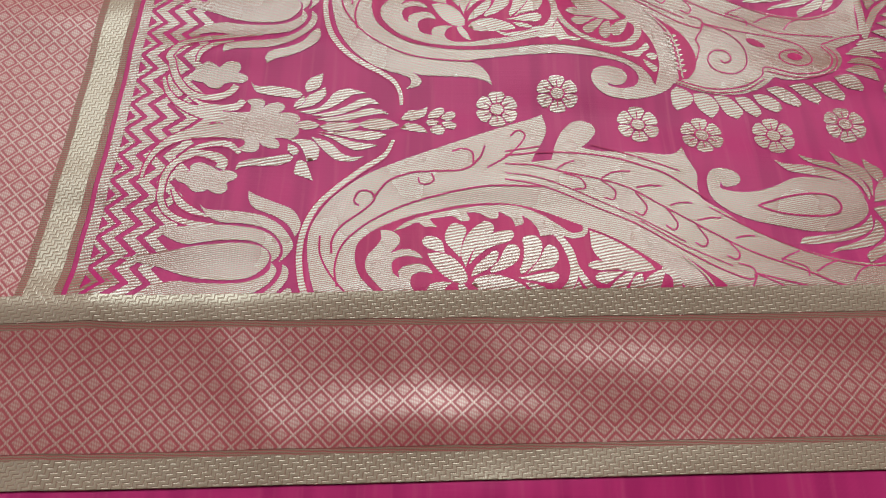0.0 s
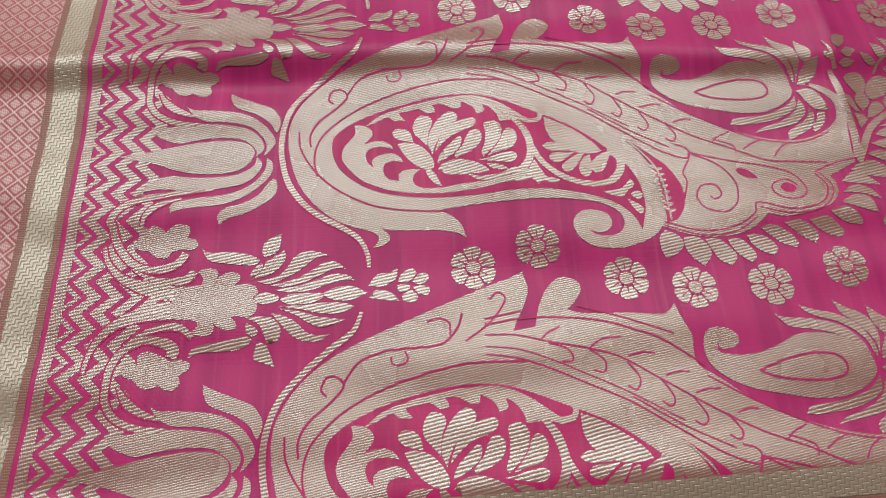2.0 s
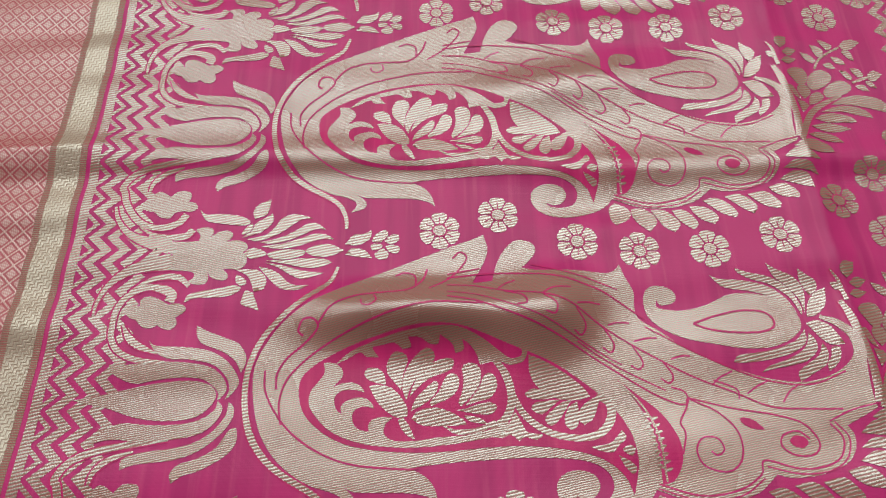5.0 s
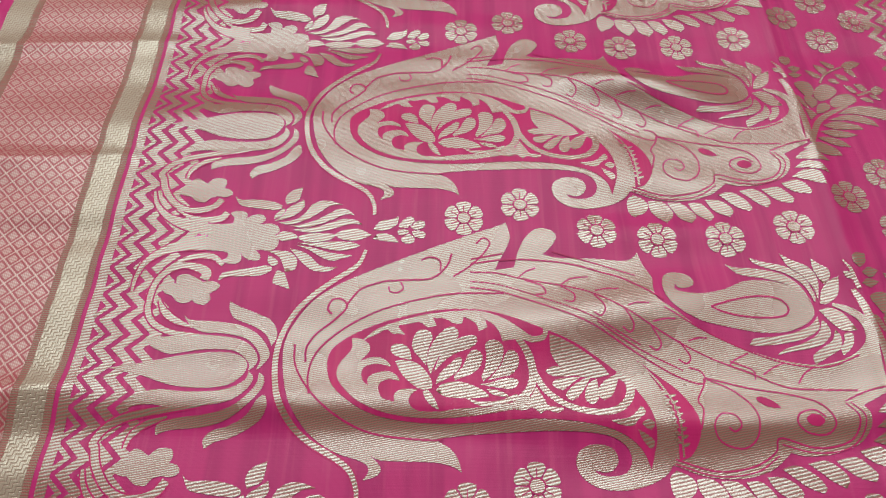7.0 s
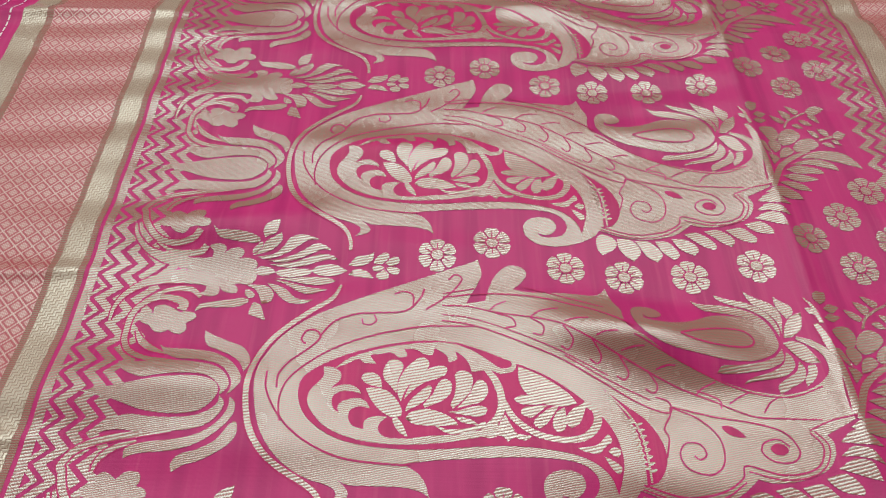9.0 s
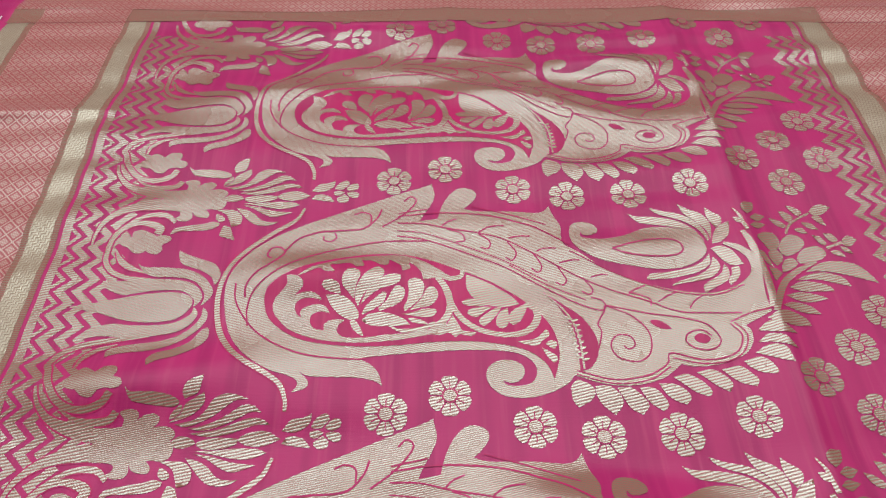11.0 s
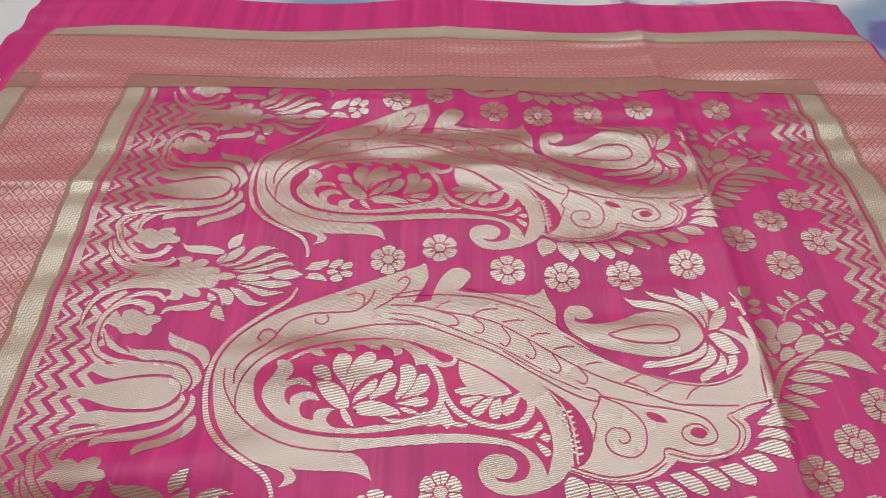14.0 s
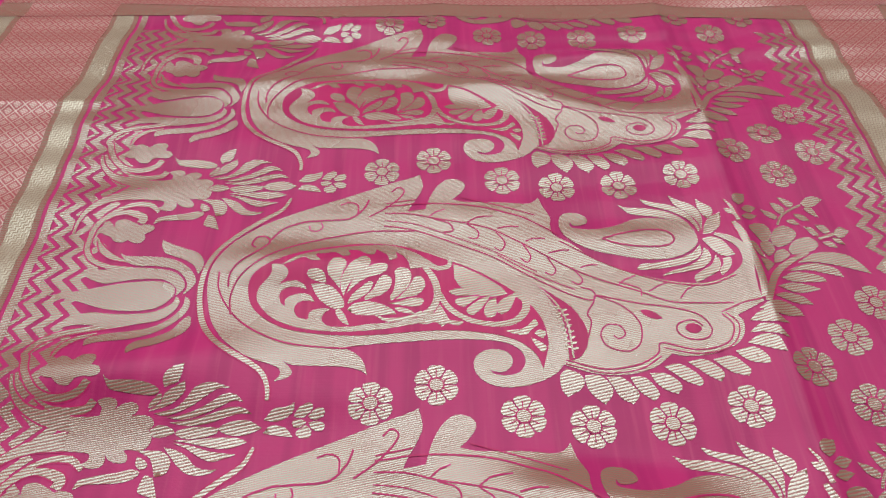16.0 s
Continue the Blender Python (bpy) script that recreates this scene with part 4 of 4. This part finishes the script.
TULIP.append(("shape", 1, [(-86.8, 155.5, 1), (-81.6, 152.7), (-73.1, 149.2), (-66.1, 145.9), (-62.1, 139.7), (-62.4, 134.8), (-63.8, 132.2, 1), (-67.0, 137.7), (-72.5, 141.8), (-78.0, 144.2), (-83.6, 146.8), (-86.3, 151.3)]))
TULIP.append(("shape", 1, [(-72.5, 119.3, 1), (-73.4, 115.0), (-79.3, 110.7), (-88.4, 108.8), (-101.2, 108.7), (-111.6, 109.7), (-118.9, 107.3), (-122.8, 103.2), (-125.6, 99.1, 1), (-120.5, 101.7), (-113.1, 102.5), (-102.8, 101.2), (-87.7, 102.4), (-77.7, 104.8), (-71.8, 110.0), (-69.9, 115.8)]))
TULIP.append(("shape", 1, [(-109.1, 89.5, 1), (-109.2, 93.9), (-102.1, 96.7), (-89.7, 98.3), (-79.4, 101.0), (-72.2, 106.2), (-68.1, 112.8), (-67.7, 118.7, 1), (-65.2, 116.6), (-64.9, 111.3), (-68.8, 104.6), (-77.0, 97.5), (-86.7, 93.6), (-96.5, 92.4), (-103.9, 91.6)]))
TULIP.append(("shape", 1, [(-87.1, 83.6, 1), (-88.1, 87.5), (-85.2, 91.4), (-77.9, 93.8), (-70.5, 98.3), (-66.0, 105.5), (-63.0, 106.9), (-61.9, 101.6), (-64.1, 96.8), (-69.1, 92.7), (-76.3, 88.7), (-82.4, 86.9)]))
LOTUS = []
LOTUS.append(("shape", 1, [(-104.4, 199.9), (-97.3, 199.8), (-92.1, 200.2, 1), (-91.8, 203.9), (-94.2, 206.4), (-91.0, 208.1), (-86.6, 207.5), (-85.2, 205.0), (-86.8, 202.1, 1), (-83.5, 205.0), (-78.8, 206.2), (-75.8, 204.4), (-76.1, 201.9), (-78.3, 199.9, 1), (-73.6, 200.6), (-69.1, 199.2), (-67.7, 196.2), (-69.6, 193.8, 1), (-68.0, 191.7), (-67.5, 188.8), (-68.8, 185.9), (-71.5, 184.5), (-75.5, 185.0), (-78.5, 184.8, 1), (-75.9, 181.9), (-76.1, 179.3), (-79.5, 178.9), (-83.6, 180.4), (-85.8, 183.3, 1), (-84.9, 180.0), (-86.1, 177.2), (-90.8, 176.6), (-94.9, 178.3, 1), (-92.3, 180.1), (-92.2, 182.9), (-95.1, 183.9, 1), (-106.8, 185.1), (-108.0, 189.3), (-103.4, 192.9, 1), (-109.0, 195.5), (-111.6, 200.5)]))
LOTUS.append(("band", 1, (9.3, 7.0, 4.7, 3.1, 2.1, 1.3), [(-105.3, 197.7), (-116.7, 199.8), (-125.8, 203.9), (-131.7, 209.6), (-134.6, 214.8), (-135.9, 220.0)]))
LOTUS.append(("band", 1, (9.0, 7.0, 5.0, 3.2, 2.0, 1.2), [(-104.0, 189.0), (-116.4, 186.8), (-125.8, 182.5), (-132.1, 176.1), (-135.1, 168.2), (-135.5, 161.0)]))
LOTUS.append(("band", 1, (3.6, 3.6, 3.2, 3.2, 3.2, 3.2, 3.2, 3.2, 3.2, 2.9, 2.1, 1.1), [(-100.2, 215.7), (-103.4, 210.9), (-110.3, 208.1), (-118.2, 208.8), (-125.0, 213.1), (-130.9, 221.6), (-133.7, 229.6), (-135.1, 231.8), (-131.2, 238.5), (-122.1, 243.2), (-108.1, 246.0), (-91.1, 248.1)]))
LOTUS.append(("band", 1, (1.2, 2.7, 2.4, 0.9), [(-121.0, 229.1), (-119.7, 234.8), (-114.2, 240.0), (-105.0, 243.2)]))
LOTUS.append(("band", 1, (3.5, 3.8, 2.8, 1.7, 0.7), [(-95.8, 206.9), (-98.8, 203.1), (-106.3, 202.3), (-114.8, 204.0), (-122.3, 208.4)]))
LOTUS.append(("band", 1, (2.0, 3.3, 2.7, 2.3, 1.0), [(-93.5, 175.8), (-98.9, 180.5), (-107.0, 180.8), (-114.0, 178.1), (-121.0, 173.0)]))
LOTUS.append(("band", 1, (4.7, 4.4, 3.0, 3.0, 3.0, 2.7, 2.7, 2.7, 2.7, 2.3, 1.0), [(-101.6, 167.5), (-100.7, 171.3), (-105.4, 174.2), (-113.3, 175.3), (-121.4, 170.8), (-125.2, 163.9), (-125.6, 155.0), (-124.7, 148.9), (-120.3, 142.7), (-110.9, 138.3), (-98.4, 137.2)]))
LOTUS.append(("band", 1, (1.0, 3.6, 2.9, 0.6), [(-120.7, 155.6), (-117.0, 149.6), (-111.3, 145.1), (-102.4, 141.3)]))
LOTUS.append(("shape", 1, [(-123.6, 220.2), (-121.2, 223.8), (-117.7, 223.3, 1), (-118.2, 227.6), (-114.9, 229.3), (-109.8, 226.2, 1), (-106.5, 229.5), (-100.8, 229.4), (-99.4, 226.0), (-100.5, 223.5, 1), (-96.6, 222.2), (-95.4, 219.3), (-98.2, 217.3), (-102.9, 217.7, 1), (-106.3, 216.5), (-108.3, 213.6), (-112.9, 214.0), (-116.9, 217.3, 1), (-120.3, 217.7)]))
LOTUS.append(("shape", 1, [(-120.9, 162.4), (-119.6, 165.3), (-114.7, 165.3, 1), (-114.8, 169.0), (-110.6, 170.5), (-105.2, 168.3), (-101.5, 166.0, 1), (-98.1, 166.7), (-93.7, 165.2), (-93.4, 162.6), (-97.5, 159.6, 1), (-96.4, 156.4), (-98.7, 153.6), (-102.4, 154.0), (-105.2, 155.8, 1), (-107.9, 154.4), (-111.8, 154.8), (-115.5, 158.4, 1), (-119.2, 159.9)]))
LOTUS.append(("frond", 1, [(-93.9, 218.5, 1), (-90.7, 215.8), (-82.1, 215.9), (-74.8, 215.0), (-69.7, 213.1), (-67.9, 211.1), (-69.9, 209.3), (-75.5, 209.4), (-84.0, 210.5), (-90.2, 212.2)]))
LOTUS.append(("frond", 1, [(-67.1, 210.3), (-66.4, 207.7), (-68.6, 204.7), (-71.4, 203.5, 1), (-71.1, 206.0)]))
LOTUS.append(("frond", 1, [(-58.8, 224.5, 1), (-63.1, 222.7), (-66.1, 220.1), (-67.1, 216.2), (-65.8, 212.8, 1), (-63.0, 214.1), (-60.2, 215.6), (-59.2, 219.2)]))
LOTUS.append(("frond", 1, [(-57.3, 216.1, 1), (-56.5, 212.2), (-58.5, 208.4), (-63.1, 204.7), (-71.3, 202.0, 1), (-66.8, 206.0), (-65.2, 210.3), (-61.2, 213.3)]))
LOTUS.append(("frond", 1, [(-36.8, 213.2, 1), (-43.0, 215.3), (-47.9, 215.4), (-52.7, 212.9), (-55.3, 208.3), (-59.4, 203.8), (-65.3, 201.9), (-68.8, 201.2, 1), (-63.5, 200.1), (-57.6, 202.1), (-51.8, 205.2), (-46.4, 209.7), (-42.4, 212.5)]))
LOTUS.append(("frond", 1, [(-30.1, 206.7, 1), (-34.3, 210.1), (-39.2, 210.1), (-43.9, 206.9), (-49.8, 203.2), (-56.8, 200.5), (-62.7, 199.4, 1), (-55.5, 198.5), (-47.2, 200.9), (-40.2, 204.3), (-34.9, 207.0)]))
LOTUS.append(("frond", 1, [(-25.6, 201.0, 1), (-29.3, 203.6), (-35.3, 204.2), (-42.0, 201.8), (-49.1, 199.1), (-56.1, 197.8), (-61.3, 197.1, 1), (-52.9, 195.7), (-44.6, 196.8), (-39.2, 198.7), (-31.6, 201.1)]))
LOTUS.append(("frond", 1, [(-20.4, 194.6, 1), (-26.7, 198.0), (-33.9, 197.8), (-38.8, 195.4), (-39.2, 193.9), (-34.9, 191.6), (-27.7, 191.4)]))
LOTUS.append(("frond", 1, [(-39.8, 194.9, 1), (-46.9, 195.3), (-54.0, 194.7), (-57.9, 192.5), (-53.7, 190.0), (-45.5, 190.3), (-39.7, 192.7)]))
LOTUS.append(("frond", 1, [(-26.0, 188.2, 1), (-30.1, 190.0), (-39.6, 190.4), (-48.9, 189.4), (-58.4, 189.3, 1), (-48.8, 187.4), (-39.3, 185.3), (-31.8, 185.6)]))
LOTUS.append(("frond", 1, [(-29.9, 182.3, 1), (-34.0, 180.7), (-39.8, 179.1), (-45.7, 181.4), (-51.7, 185.3), (-58.3, 188.1, 1), (-49.5, 186.5), (-41.2, 183.9)]))
LOTUS.append(("frond", 1, [(-36.2, 175.8, 1), (-41.2, 173.1), (-48.1, 173.3), (-52.9, 176.4), (-57.3, 181.1), (-61.4, 186.0, 1), (-55.7, 184.6), (-50.8, 181.7), (-46.0, 176.9), (-40.8, 175.4)]))
LOTUS.append(("frond", 1, [(-72.4, 184.5, 1), (-66.2, 184.6), (-61.0, 183.8), (-57.2, 179.5), (-57.8, 173.9), (-62.3, 172.4, 1), (-63.9, 176.6), (-66.6, 181.3)]))
LOTUS.append(("frond", 1, [(-62.5, 171.7, 1), (-66.2, 173.2), (-67.3, 169.8), (-67.5, 165.8), (-63.5, 164.1), (-58.8, 162.2, 1), (-60.3, 166.3)]))
LOTUS.append(("frond", 1, [(-71.7, 181.8, 1), (-68.1, 180.1), (-66.3, 177.3), (-68.9, 175.7), (-71.7, 178.3)]))
LOTUS.append(("frond", 1, [(-94.5, 167.0, 1), (-93.2, 171.0), (-87.0, 173.1), (-78.0, 174.6), (-72.4, 176.0), (-68.8, 174.6), (-70.3, 172.1), (-75.3, 170.0), (-84.4, 169.5), (-90.0, 169.2)]))
LOTUS.append(("frond", 1, [(-69.3, 193.0), (-66.0, 195.9), (-61.2, 195.3), (-58.2, 192.8), (-62.0, 190.9), (-66.2, 190.5)]))
LOTUS.append(("band", 1, (3.0, 4.5, 3.0), [(-117.5, 188.3), (-110.0, 195.6, 1), (-117.5, 202.9)]))
LOTUS.append(("band", 1, (1.0, 4.0, 1.0), [(-107.5, 195.6), (-104.5, 195.6), (-101.0, 195.4)]))
BUDLET = []
BUDLET.append(("frond", 1, [(-20.2, 198.1, 1), (-16.3, 203.4), (-11.2, 204.2), (-7.2, 206.2, 1), (-8.0, 201.3), (-13.8, 197.7)]))
BUDLET.append(("frond", 1, [(-19.9, 192.2, 1), (-16.8, 195.8), (-10.3, 194.6), (-6.7, 190.3, 1), (-13.4, 191.0)]))
BUDLET.append(("frond", 1, [(-6.9, 199.7), (-4.7, 204.2), (-0.4, 206.2), (1.1, 203.4), (-2.4, 199.3, 1)]))
BUDLET.append(("frond", 1, [(-0.8, 199.7, 1), (2.4, 203.4), (6.0, 203.4), (6.2, 200.1), (2.2, 198.1)]))
BUDLET.append(("frond", 1, [(-0.3, 196.9, 1), (3.5, 197.7), (6.8, 196.1), (5.8, 193.0), (1.6, 193.8)]))
BUDLET.append(("frond", 1, [(-1.4, 195.8, 1), (1.3, 193.0), (0.3, 189.9), (-3.8, 189.9), (-5.6, 192.6)]))
BUDLET.append(("frond", 1, [(-7.4, 197.7), (-4.2, 198.5), (-1.3, 197.3, 1), (-3.6, 195.0), (-6.8, 195.0)]))


saree = tagged(new("saree"), "magenta silk saree with gilt woven paisleys spread on a bed", "saree")

gx = np.arange(X_EDGE[0], X_EDGE[1] + 1e-6, 0.002)
gy = np.arange(Y_EDGE[0], Y_EDGE[1] + 1e-6, 0.002)
wx, wy = np.meshgrid(gx, gy)
hem = 0.004 * np.sin(wx * 23) * np.clip((wy - 1.1) / 0.1, 0, 1)
wy = gathered(wy + hem)
wz = relief(wx, wy)
nx, ny = len(gx), len(gy)
cloth = mesh_object("silk_cloth", list(zip(wx.ravel(), wy.ravel(), wz.ravel())),
                    [(j * nx + i, j * nx + i + 1, j * nx + nx + i + 1, j * nx + nx + i) for j in range(ny - 1) for i in range(nx - 1)], SILK, saree, "plain magenta silk ground")
thick = cloth.modifiers.new("thickness", "SOLIDIFY")
thick.thickness, thick.offset = 0.0006, -1

# the folded length of the saree under its spread end
box("folded_length", (-0.284, -0.272, -0.0350), (0.404, 0.975, -0.0105), SILK, saree, 0.006, "folded magenta silk under the spread end")


def panel(name, x0, x1, y0, y1, mat, lift, label="", step=0.0022):
    nx, ny = max(2, int((x1 - x0) / step) + 1), max(2, int((y1 - y0) / step) + 1)
    px, py = np.meshgrid(np.linspace(x0, x1, nx), np.linspace(y0, y1, ny))
    if y1 < 0.2:
        py = py + 0.038 * px
    py = py + 0.004 * np.sin(px * 23) * np.clip((py - 1.1) / 0.1, 0, 1)
    fs = [(j * nx + i, j * nx + i + 1, j * nx + nx + i + 1, j * nx + nx + i) for j in range(ny - 1) for i in range(nx - 1)]
    return drape(name, [(np.column_stack([px.ravel(), py.ravel()]), fs, 0, lift)], saree, [mat], label=label)


BORDER_LABELS = {"gold_band": "gilt herringbone border band", "edge_stripe": "pale rose and gilt ribbed edge stripe", "lattice_border": "rose border woven with a diamond lattice"}
# borders of the long sides lie over the ends of the design; the near one runs a little askew
for y0, y1, mat, name, lift in ((0.0308, 0.1070, GILT_STRIPE, "edge_stripe", 0.0007), (0.0955, 0.1068, CHEVRON, "gold_band", 0.0009), (0.0442, 0.0925, LATTICE, "lattice_border", 0.0009), (0.0310, 0.0418, CHEVRON, "gold_band", 0.0009),
                                (1.1000, 1.1760, GILT_STRIPE, "edge_stripe", 0.0004), (1.1150, 1.1610, LATTICE, "lattice_border", 0.0006), (1.1636, 1.1758, CHEVRON, "gold_band", 0.0006)):
    panel(name, X_EDGE[0] + 0.03, X_EDGE[1] - 0.004, y0, y1, mat, lift, BORDER_LABELS[name])
for x0, x1 in ((-0.2395, -0.1745), (0.3395, 0.3920)):
    panel("lattice_border", x0, x1, 1.0996, 1.1148, LATTICE, 0.0006, BORDER_LABELS["lattice_border"])
# borders along the panel's ends
YA, YB = 0.0980, 1.0996
for x0, x1, mat, name, lift in ((-0.2602, -0.1556, GILT_STRIPE, "edge_stripe", 0.0002), (-0.2600, -0.2440, CHEVRON, "gold_band", 0.00035), (-0.2395, -0.1745, LATTICE, "lattice_border", 0.00035), (-0.1712, -0.1588, CHEVRON, "gold_band", 0.00035), (-0.1534, -0.1488, GILT_BOLD, "edge_stripe", 0.0002),
                                (0.3100, 0.3150, GILT_BOLD, "edge_stripe", 0.0002), (0.3168, 0.4082, GILT_STRIPE, "edge_stripe", 0.0002), (0.3195, 0.3355, CHEVRON, "gold_band", 0.00035), (0.3395, 0.3920, LATTICE, "lattice_border", 0.00035), (0.3950, 0.4080, CHEVRON, "gold_band", 0.00035)):
    panel(name, x0, x1, YA, YB, mat, lift, BORDER_LABELS[name])


# zigzag rows, each one strip
def zigzag(xc, side, w=4.1, amp=7.6, period=14.6):
    n = int((YB - YA) * 1000 / period * 2) - 1
    pts = [(xc * 1000 + side * (amp / 2 if i % 2 else -amp / 2), YA * 1000 + (2.7 if side > 0 else 0.0) + i * period / 2) for i in range(n)]
    line = np.array([(p0 + (p1 - p0) * t) for p0, p1 in zip(map(np.array, pts[:-1]), map(np.array, pts[1:])) for t in (0, 0.25, 0.5, 0.75)])
    off = np.array([w / 2 * 1.35, 0])
    m = len(line)
    fs = [(i + m, i + m + 1, i + 1, i) for i in range(m - 1)]
    return np.vstack([line - off, line, line + off]) * 0.001, fs + [tuple(k + m for k in q) for q in fs]


for xc, side, w in ((-0.1474, 1, 2.1), (-0.1402, 1, 4.1), (-0.1310, 1, 4.1), (-0.1219, 1, 4.1), (0.2916, -1, 4.1), (0.3008, -1, 4.1), (0.3080, -1, 2.1)):
    pts, fs = zigzag(xc, side, w)
    drape("zigzag_stripe", [(pts, fs, 0, 0.00012)], saree, [GILT_BOLD])

# the repeating design, row by row
FLAT = {"paisley_motif": pieces_of(PAISLEY, 0.4, 1.6), "bud_motif": pieces_of(BUD, 0.45, 1.25), "plume_motif": pieces_of(PLUME, 0.4, 1.5), "tulip_motif": pieces_of(TULIP), "lotus_motif": pieces_of(LOTUS, 0.5, 1.25)}
FLAT["budlet_motif"] = pieces_of(BUDLET, 0.4)
BLOSSOMS = [pieces_of(flower(x, y)) for x, y in ((26.6, 205.7), (56.3, 214.8), (95.0, 198.8), (125.6, 193.6), (161.0, 194.6), (198.0, 202.4), (277, 259), (256, 238.5), (280.5, 221), (254.5, 203), (233, 222))]
SHOWN = (0.0985, 1.1015)      # the design shows between the two long borders
for k in range(9):
    shift = ROW * (k - 1)
    for name, flat in list(FLAT.items()) + [("blossom_motif", b) for b in BLOSSOMS]:
        keep = [p for p in flat if SHOWN[0] + 0.002 < p[0][:, 1].max() + shift and p[0][:, 1].min() + shift < SHOWN[1] - 0.002]
        gold = [p for p in keep if p[2] != 1]
        if not gold:
            continue
        main = max(gold, key=lambda p: len(p[1]) if p[4] == "scroll" else 0)
        label = f"gilt woven {name.split('_')[0]} with rose outlines"
        motif = drape(name, [main[:2] + (0, main[3])], saree, [WOVEN[main[2]]], shift, label=label, within=SHOWN)
        for p in gold:
            if p is not main:
                drape(p[4], [(p[0], p[1], 0, p[3])], motif, [WOVEN[p[2]]], shift, within=SHOWN)
        lines = [p[:2] + (0, p[3]) for p in keep if p[2] == 1]
        if lines:
            tagged(drape("rose_line_work", lines, motif, [ROSE], shift, within=SHOWN), kind="stuff")

# two rows of white running stitch on the plain selvedge
for xs in (-0.2685, -0.280):
    run = []
    for i in range(150):
        y0 = 0.12 + i * 0.0066
        run.append(strip(np.array([(xs, y0 + 0.0048 * s) for s in (0, 0.5, 1)]), (0.0010,)) + (0, 0.0005))
    drape("running_stitch", run, saree, [WHITE_THREAD], label="white running stitch")
